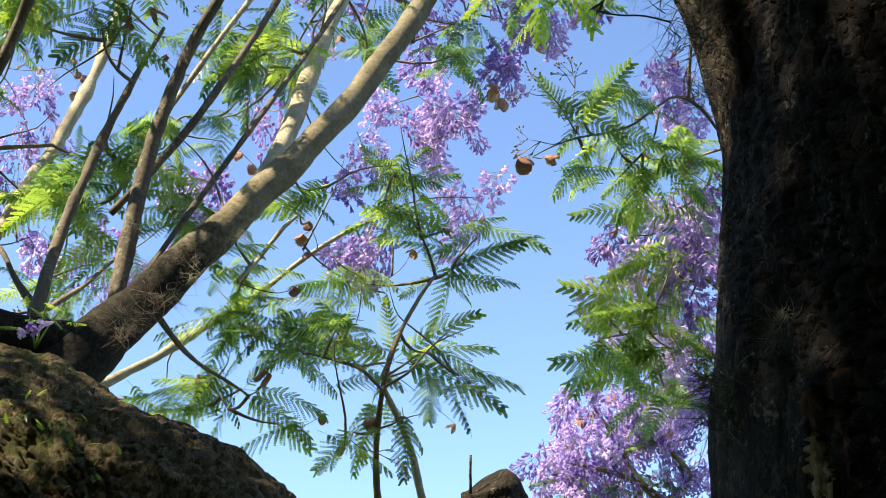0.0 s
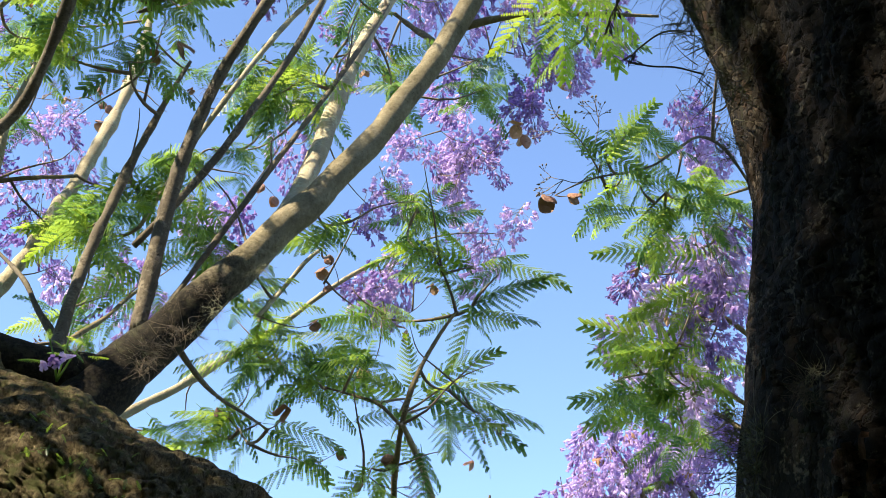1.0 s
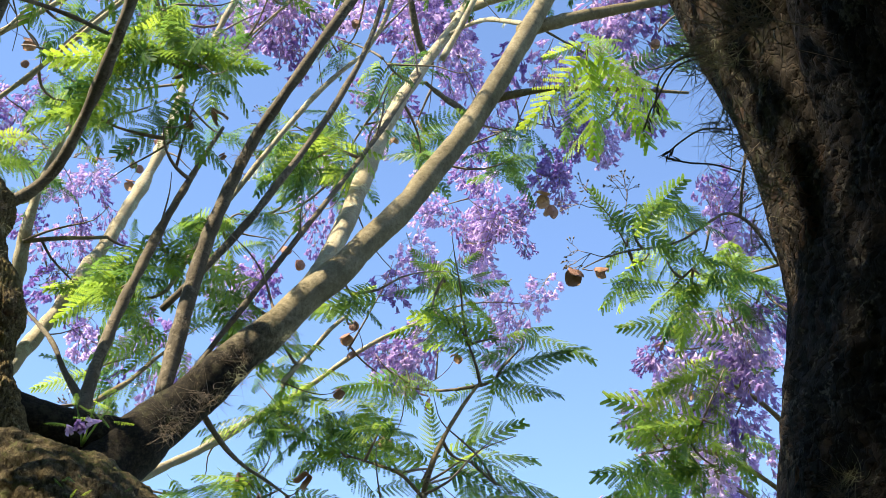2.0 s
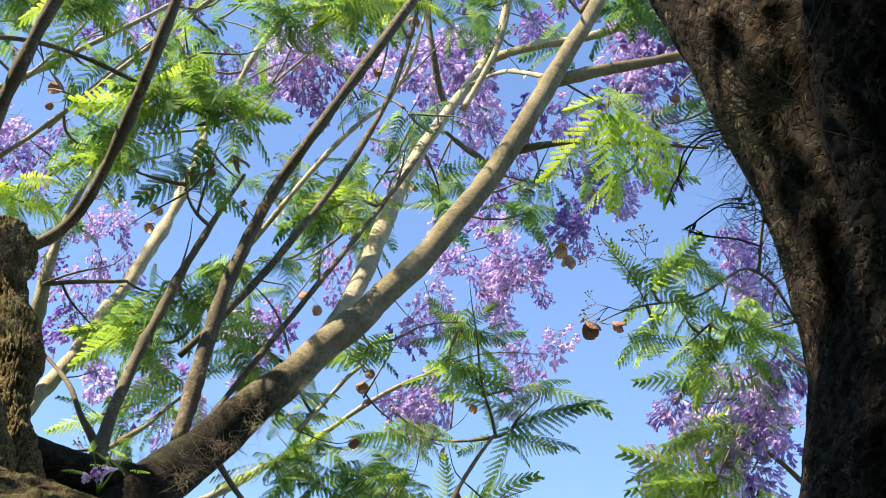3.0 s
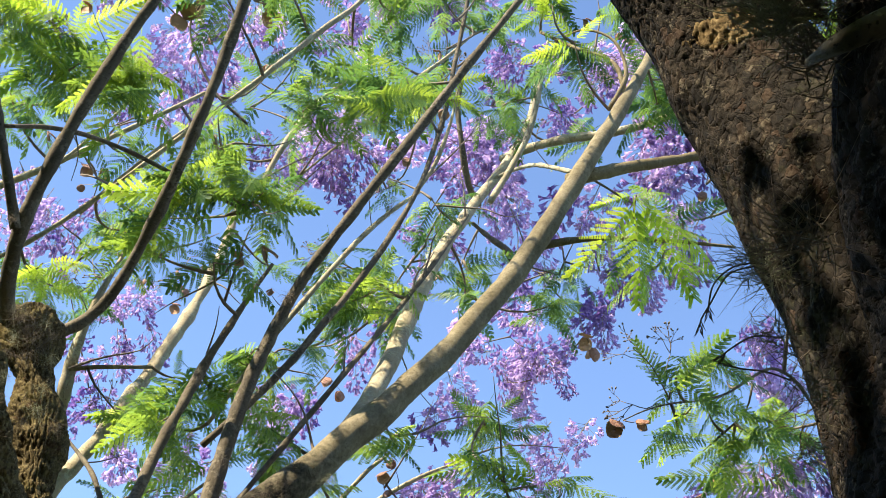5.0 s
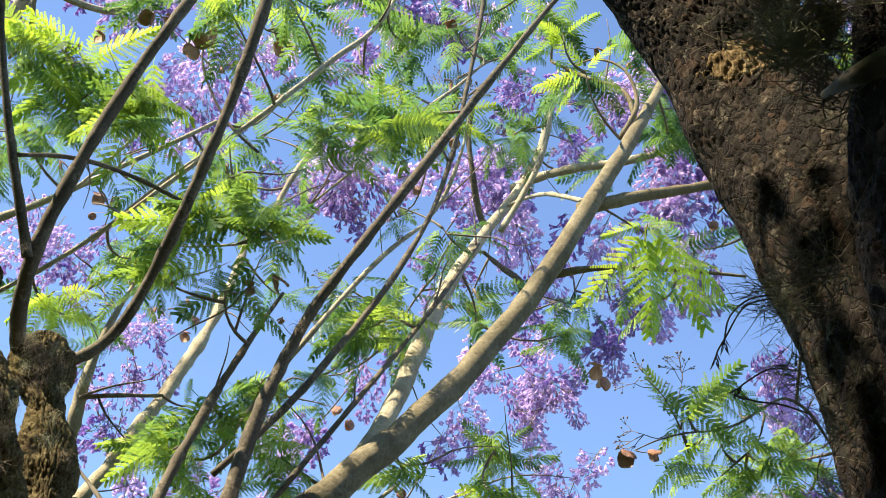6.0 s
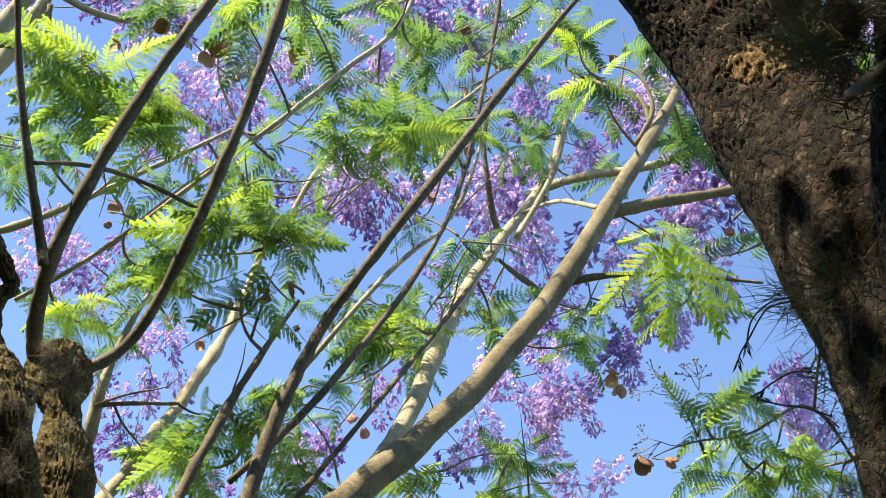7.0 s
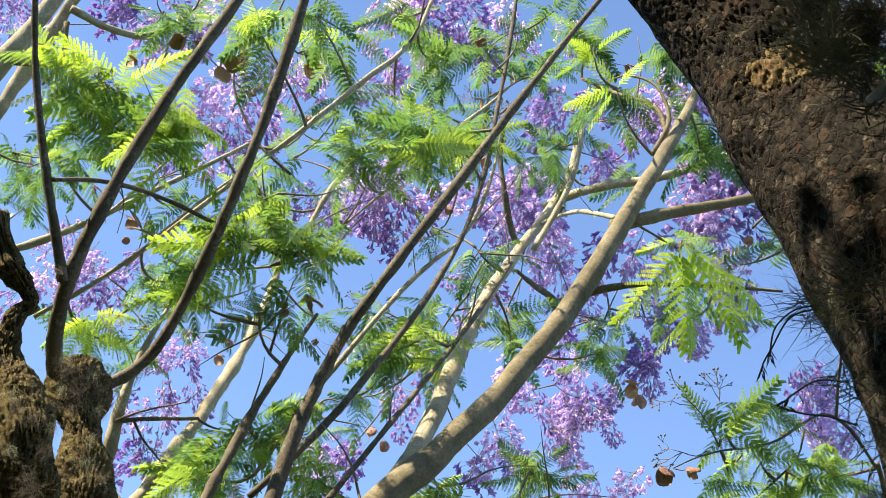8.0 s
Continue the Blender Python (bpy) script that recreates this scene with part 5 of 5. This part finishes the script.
while len(shade_crown) < 470:
    x, y, z = crown_chance.uniform(-4.2, 1.8), crown_chance.uniform(-3.4, 2.4), crown_chance.uniform(3.1, 5.6)
    if y > 0.3 and (x > -0.75 * y - 0.9 or x > -1.3):
        continue
    if math.hypot(x, y) < 1.2 and z < 4.2:
        continue
    if in_gap(x, y, z):
        continue
    shade_crown.append((x, y, z, 0.35, 11))
# extra unseen sprays that deepen the shade on the leaning trunk
while len(shade_crown) < 540:
    x, y, z = crown_chance.uniform(-3.4, -1.9), crown_chance.uniform(0.7, 2.5), crown_chance.uniform(3.8, 5.2)
    if x < -0.75 * y - 0.9 and not in_gap(x, y, z):
        shade_crown.append((x, y, z, 0.35, 11))
dress(tree_b, shade_crown, [], [], 14, near=0, simple=True)

# ---- the jacaranda behind the dark trunk ----
tree_c = thing("jacaranda_tree", (2.2, 6.4, 0), "jacaranda with feathery green leaves behind the dark trunk", "tree")
limb(tree_c, "trunk", BARK, [(2.2, 6.4, -0.05, 0.15), (2.1, 6.3, 0.8, 0.12), (1.95, 6.2, 1.5, 0.1), (1.732, 5.828, 2.826, 0.085)])
limb(tree_c, "limb", BARK, [(1.732, 5.828, 2.826, 0.072), (1.485, 5.43, 3.207, 0.051), (1.342, 5.045, 3.558, 0.036), (1.227, 4.721, 3.78, 0.023), (1.117, 4.434, 3.923, 0.015), (1.034, 4.276, 4.025, 0.008)])
limb(tree_c, "limb", BARK_DARK, [(1.044, 4.328, 4.031, 0.007), (0.913, 4.117, 4.129, 0.006), (0.796, 4.019, 4.103, 0.007), (0.747, 4.052, 4.032, 0.004), (0.644, 4, 3.907, 0.004), (0.555, 3.919, 3.844, 0.004), (0.433, 3.828, 3.802, 0.003), (0.333, 3.761, 3.708, 0.003), (0.278, 3.703, 3.643, 0.002)])
limb(tree_c, "limb", BARK_DARK, [(0.747, 4.06, 4.014, 0.005), (0.727, 4.101, 3.926, 0.003), (0.658, 4.135, 3.855, 0.004), (0.59, 4.164, 3.792, 0.002)])
limb(tree_c, "limb", BARK, [(0.433, 3.828, 3.802, 0.003), (0.365, 3.742, 3.867, 0.002), (0.298, 3.677, 3.89, 0.001)])
limb(tree_c, "limb", BARK, [(1.229, 5.007, 3.639, 0.011), (1.072, 4.95, 3.762, 0.009), (0.937, 4.922, 3.823, 0.008), (0.816, 4.984, 3.926, 0.004), (0.78, 5.035, 4.053, 0.004)])
limb(tree_c, "limb", BARK, [(1.321, 5.236, 3.386, 0.014), (1.117, 5.083, 3.476, 0.01), (0.919, 4.952, 3.521, 0.008), (0.736, 4.756, 3.468, 0.005), (0.541, 4.391, 3.304, 0.003)])
limb(tree_c, "limb", BARK, [(1.415, 5.39, 3.292, 0.017), (1.296, 5.542, 3.44, 0.013), (1.146, 5.585, 3.583, 0.01), (1.016, 5.648, 3.685, 0.006)])
leaves_c_a = [
    (0.587, 3.941, 4.033, 0.096, 3),
    (0.658, 4.06, 4.014, 0.098, 3),
    (0.809, 4.276, 4.025, 0.123, 5),
    (0.859, 4.639, 3.957, 0.13, 4),
    (1.032, 4.584, 4.075, 0.108, 4),
    (0.68, 4.707, 3.337, 0.125, 4),
    (1.027, 5.026, 3.599, 0.135, 4),
    (0.663, 4.767, 3.682, 0.108, 3),
    (0.527, 3.86, 3.971, 0.094, 3),
    (0.456, 3.844, 3.886, 0.074, 2),
    (0.475, 3.922, 3.718, 0.093, 3),
    (0.6, 4.106, 3.917, 0.118, 4),
    (0.733, 4.231, 3.884, 0.16, 7),
    (0.919, 4.39, 4.017, 0.125, 6),
    (0.697, 4.358, 3.849, 0.123, 4),
    (0.986, 4.709, 4.042, 0.133, 5),
]
leaves_c_b = [
    (0.75, 4.739, 3.741, 0.13, 4),
    (0.93, 4.849, 3.742, 0.133, 5),
    (0.575, 4.619, 3.526, 0.104, 3),
    (0.763, 4.645, 3.469, 0.167, 6),
    (0.518, 4.224, 3.189, 0.113, 4),
    (0.902, 4.877, 3.446, 0.152, 5),
    (0.931, 4.984, 3.926, 0.138, 4),
    (1.069, 4.964, 3.968, 0.115, 4),
    (0.837, 5.521, 3.484, 0.145, 4),
    (1.03, 5.521, 3.484, 0.145, 5),
    (0.848, 3.245, 5.142, 0.134, 5),
    (0.934, 3.351, 5.012, 0.134, 5),
    (0.994, 3.666, 4.933, 0.12, 5),
]
leaves_c = leaves_c_a + leaves_c_b
flowers_c_a = [
    (0.928, 5.12, 4.818, 0.075, 3),
    (1.041, 5.194, 4.66, 0.1, 3),
    (1.073, 5.284, 4.229, 0.123, 5),
    (1.159, 5.336, 4.118, 0.111, 4),
    (0.841, 5.416, 4.183, 0.1, 4),
    (1.019, 5.993, 4.128, 0.163, 6),
    (1.195, 6.022, 4.067, 0.136, 5),
    (0.884, 6.05, 4.006, 0.108, 3),
    (1.214, 6.651, 3.9, 0.175, 6),
    (1.068, 6.614, 3.979, 0.117, 3),
    (0.903, 3.354, 5.343, 0.1, 3),
    (0.998, 3.607, 5.014, 0.08, 2),
]
flowers_c_b = [
    (0.799, 4.819, 3.657, 0.1, 1),
    (0.947, 4.805, 3.627, 0.1, 1),
    (0.99, 4.772, 3.684, 0.1, 1),
    (0.862, 4.867, 3.512, 0.1, 1),
    (0.967, 4.85, 3.505, 0.1, 1),
    (0.797, 4.916, 3.414, 0.1, 1),
    (0.927, 4.672, 3.925, 0.1, 1),
    (1.011, 4.696, 3.84, 0.1, 1),
    (0.969, 4.731, 3.784, 0.1, 1),
    (0.757, 4.744, 3.839, 0.1, 1),
    (0.884, 4.639, 4.006, 0.1, 1),
    (0.713, 4.847, 3.621, 0.1, 1),
]
flowers_c = flowers_c_a + flowers_c_b
pods_c_a = [
    (0.263, 3.698, 3.607, 0.056),
    (0.319, 3.693, 3.618, 0.046),
    (0.773, 5.025, 4.075, 0.065),
    (0.719, 5.049, 4.024, 0.042),
    (0.821, 5.039, 3.808, 0.046),
    (0.916, 5.05, 3.547, 0.041),
    (0.828, 5.168, 3.532, 0.034),
]
pods_c = pods_c_a
dress(tree_c, leaves_c, flowers_c, pods_c, 12, thick=0.95)
spray(tree_c, (0.43, 3.78, 3.80), (0.58, 3.62, 3.90), (0.55, 3.74, 3.89), (0.32, 3.73, 3.92))
spray(tree_c, (0.50, 3.80, 3.76), (0.37, 3.86, 3.61), (0.42, 3.91, 3.63), (0.49, 3.79, 3.65), bright_young=True)
spray(tree_c, (0.71, 4.07, 3.84), (0.56, 4.11, 3.75), (0.59, 4.19, 3.71), (0.63, 4.16, 3.63), (0.88, 4.11, 3.73), (0.90, 4.05, 3.81))
spray(tree_c, (0.85, 4.47, 3.67), (0.63, 4.59, 3.62), (0.70, 4.56, 3.68), (0.76, 4.55, 3.57))
spray(tree_c, (0.83, 4.55, 3.49), (0.50, 4.60, 3.57), (0.51, 4.54, 3.47), (0.57, 4.63, 3.44), (0.66, 4.66, 3.41))
spray(tree_c, (0.83, 4.61, 3.35), (0.46, 4.64, 3.32), (0.50, 4.68, 3.27), (0.57, 4.67, 3.23), (0.68, 4.72, 3.29), (0.92, 4.54, 3.36))
spray(tree_c, (0.84, 4.85, 3.28), (0.69, 4.88, 3.15), (0.76, 4.83, 3.09), (0.94, 4.83, 3.20))

bare_stalk(tree_c, (0.394, 3.795, 3.825), (-0.4, 0, 0.8), 0.11, 5)
bare_stalk(tree_c, (0.393, 3.801, 3.766), (-0.9, 0, -0.15), 0.08, 6)
bare_stalk(tree_c, (0.415, 3.793, 3.877), (0.2, 0.1, 0.9), 0.08, 7)

# ---- the sunlit jacaranda farther off ----
tree_d = thing("jacaranda_tree", (2.0, 9.8, 0), "distant jacaranda covered in pale violet blossom", "tree")
limb(tree_d, "trunk", BARK, [(2.0, 9.8, -0.05, 0.14), (1.95, 9.7, 1.2, 0.11), (1.711, 9.244, 3.545, 0.07)])
limb(tree_d, "limb", BARK, [(1.711, 9.244, 3.545, 0.048), (1.519, 9.082, 3.892, 0.036), (1.298, 8.805, 4.013, 0.023), (1.136, 8.598, 4.221, 0.016), (0.976, 8.408, 4.391, 0.01)])
limb(tree_d, "limb", BARK, [(1.519, 9.082, 3.892, 0.027), (1.635, 8.903, 4.039, 0.041), (1.524, 8.726, 4.183, 0.017), (1.373, 8.631, 4.387, 0.01)])
limb(tree_d, "limb", BARK, [(1.313, 8.951, 3.936, 0.03), (1.261, 8.805, 4.013, 0.026), (1.013, 8.579, 4.025, 0.014), (0.784, 8.466, 4.031, 0.009)])
leaves_d_a = [
    (0.775, 8.429, 3.873, 0.215, 4),
    (1.086, 8.61, 3.959, 0.257, 5),
    (1.486, 8.805, 4.013, 0.225, 4),
    (1.373, 8.71, 4.217, 0.225, 4),
]
leaves_d = leaves_d_a
flowers_d_a = [
    (0.954, 8.247, 4.263, 0.215, 7),
    (0.775, 8.369, 4.003, 0.179, 6),
    (1.148, 8.71, 4.217, 0.225, 7),
    (1.486, 8.71, 4.217, 0.225, 6),
    (0.929, 8.435, 4.097, 0.218, 6),
    (0.667, 8.429, 3.873, 0.143, 4),
    (1.298, 8.631, 4.387, 0.188, 5),
    (1.223, 8.805, 4.013, 0.225, 5),
    (1.561, 8.631, 4.387, 0.188, 4),
]
flowers_d_b = [
    (1.507, 8.673, 4.599, 0.19, 6),
    (1.691, 8.655, 4.552, 0.19, 6),
    (0.826, 8.872, 4.265, 0.19, 6),
    (1.019, 8.773, 4.512, 0.19, 6),
    (1.206, 8.775, 4.433, 0.19, 6),
    (1.428, 8.768, 4.352, 0.19, 6),
    (1.658, 8.585, 4.768, 0.19, 6),
    (1.717, 8.785, 4.122, 0.19, 6),
    (0.861, 8.921, 4.083, 0.19, 6),
    (1.123, 8.914, 4.003, 0.19, 6),
]
flowers_d = flowers_d_a + flowers_d_b
pods_d_a = [
    (1.111, 8.583, 4.489, 0.09),
    (0.882, 8.263, 4.23, 0.065),
    (0.738, 8.622, 3.932, 0.066),
    (1.438, 8.3, 4.149, 0.065),
]
pods_d = pods_d_a
dress(tree_d, leaves_d, flowers_d, pods_d, 13)

# ---- air plants ----
tufts_b_a = [
    (0.164, 0.764, 2.261, 0.066),
    (0.146, 0.881, 2.317, 0.048),
    (0.165, 0.852, 2.233, 0.042),
    (0.164, 0.772, 2.516, 0.054),
    (0.171, 0.883, 2.637, 0.036),
    (0.171, 0.754, 2.473, 0.042),
    (0.229, 0.869, 1.937, 0.021),
    (0.233, 0.862, 1.951, 0.018),
    (0.223, 1.064, 1.968, 0.045),
    (0.215, 1.064, 1.993, 0.03),
    (0.213, 0.962, 2.188, 0.036),
    (0.205, 0.923, 2.223, 0.042),
    (0.151, 0.955, 2.672, 0.042),
    (0.182, 0.747, 2.519, 0.06),
    (0.156, 0.834, 2.277, 0.048),
    (0.228, 1.04, 1.926, 0.03),
    (0.213, 1.022, 2.152, 0.024),
    (0.167, 0.755, 2.506, 0.1),
    (0.188, 0.742, 2.493, 0.11),
    (0.184, 0.768, 2.49, 0.1),
]
tufts_b_b = [
    (0.138, 0.734, 2.461, 0.07),
    (0.129, 0.744, 2.515, 0.05),
    (0.195, 0.742, 2.528, 0.1),
    (0.169, 0.764, 2.545, 0.09),
    (0.189, 0.772, 2.453, 0.07),
    (0.215, 0.982, 1.944, 0.045),
    (0.213, 0.993, 1.921, 0.05),
    (0.226, 0.87, 1.947, 0.018),
]
tufts_b = tufts_b_a + tufts_b_b
for k, (x, y, z, size) in enumerate((
    (0.197, 0.931, 2.254, 0.05),
    (0.193, 0.944, 2.234, 0.05),
    (0.18, 0.91, 2.256, 0.045),
    (0.2, 0.963, 2.218, 0.05),
    (0.158, 0.865, 2.276, 0.04),
)):
    tuft("air_plant", (x, y, z), 0.75 * size, DRY_PLANT, "dead brown air plant hanging from dark bark", 140 + k, 18, (-0.75, 0.1, -0.55))
tufts_a_a = [
    (-1.243, 2.436, 3.031, 0.054),
    (-1.192, 2.467, 2.997, 0.054),
    (-1.163, 2.511, 2.941, 0.054),
    (-1.215, 2.464, 2.912, 0.054),
    (-1.163, 2.516, 2.85, 0.06),
    (-1.203, 2.765, 3.014, 0.048),
    (-1.208, 2.851, 3.15, 0.048),
    (-1.291, 2.886, 3.258, 0.06),
    (-1.254, 2.906, 3.323, 0.06),
    (-1.322, 2.859, 3.29, 0.06),
    (-1.134, 2.821, 3.034, 0.048),
    (-1.343, 2.559, 3.185, 0.042),
    (-1.167, 2.527, 3.005, 0.042),
    (-0.694, 3.043, 2.884, 0.102),
    (-0.744, 2.986, 2.816, 0.09),
    (-0.618, 3.056, 2.95, 0.072),
    (-0.962, 3.315, 3.458, 0.06),
    (-0.697, 3.08, 3.607, 0.06),
    (-0.527, 3.174, 3.122, 0.06),
    (-0.794, 3.12, 3.12, 0.054),
]
tufts_a_b = [
    (-1.3, 2.882, 3.347, 0.09),
    (-1.312, 2.817, 3.348, 0.06),
    (-0.551, 3.79, 4.447, 0.06),
    (-0.253, 4.593, 5.103, 0.084),
    (-1.465, 3.682, 3.672, 0.06),
    (-1.09, 2.996, 3.567, 0.036),
    (-1.176, 2.501, 2.868, 0.072),
    (-1.183, 2.795, 3.061, 0.072),
    (-1.25, 2.494, 3.036, 0.06),
    (-1.317, 2.617, 3.485, 0.042),
    (-0.918, 2.986, 2.816, 0.06),
    (-0.752, 2.956, 2.761, 0.072),
    (-1.311, 2.826, 3.337, 0.07),
    (-1.257, 2.863, 3.347, 0.07),
    (-1.279, 2.861, 3.294, 0.07),
    (-1.326, 2.867, 3.245, 0.06),
    (-1.219, 2.88, 3.245, 0.06),
]
tufts_a = tufts_a_a + tufts_a_b
for k, (x, y, z, size) in enumerate(tufts_b):
    tuft("air_plant", (x, y, z), min(0.85 * size, 0.06), AIR_PLANT if k % 3 else DRY_PLANT, "grey wispy air plant growing on dark bark", 40 + k, int(50 + 700 * size), (-0.5, -0.4, -0.1))
for k, (x, y, z, size) in enumerate(tufts_a):
    tuft("air_plant", (x, y, z), 0.7 * size, DRY_PLANT if k % 3 else AIR_PLANT, "shaggy dry air plant on a jacaranda limb", 80 + k, 64)

# shaggy growth round the foot of the great limb
shag_chance = np.random.default_rng(71)
for k in range(14):
    along = shag_chance.uniform(0, 1)
    middle = Vector((-0.93, 3.17, 2.74)).lerp(Vector((-0.56, 3.25, 3.18)), along)
    a = shag_chance.uniform(-1.3, 1.3)
    out = Vector((0.75 * math.sin(a), -math.cos(a), -0.6 * math.sin(a)))
    tuft("air_plant", middle + out * (0.074 - 0.026 * along), 0.045, DRY_PLANT if k % 2 else AIR_PLANT, "short shaggy air plant on a dark limb foot", 160 + k, 46, out * 0.5 + Vector((0, 0, -0.25)))

# spent flower stalks hanging from the air plants on the dark trunk
for k, bends in enumerate((
    ((0.149, 0.858, 2.303), (0.130, 0.863, 2.300), (0.116, 0.873, 2.289), (0.113, 0.883, 2.275), (0.113, 0.887, 2.269)),
    ((0.150, 0.859, 2.301), (0.127, 0.867, 2.295), (0.114, 0.883, 2.275), (0.108, 0.891, 2.265), (0.107, 0.895, 2.259)),
    ((0.174, 0.888, 2.251), (0.151, 0.892, 2.253), (0.134, 0.900, 2.245), (0.125, 0.905, 2.238)),
    ((0.182, 0.905, 2.222), (0.161, 0.905, 2.228), (0.143, 0.907, 2.230), (0.130, 0.908, 2.233)),
)):
    hanging = thing("air_plant", bends[0], "air plant with a hanging dry flower stalk on dark bark", "air plant", "air plants")
    thin = [(*p, 0.0008 - 0.0001 * j) for j, p in enumerate(bends)]
    part("stalk", mesh_of("stalk", *tube(thin, 0.004, 5), DRY_PLANT), hanging)
    tip = Vector(bends[-1])
    fall = (tip - Vector(bends[-2])).normalized()
    for j in range(9):
        spread = Vector((math.cos(j * 2.1), 0.6 * math.sin(j * 2.1), 0.3 * math.sin(j * 1.3)))
        part("bract", BRACTS[j % 3], hanging, facing(tip - fall * 0.003 * (j // 3), fall + 0.55 * spread, (0, 1, 0), j, 0.0105))
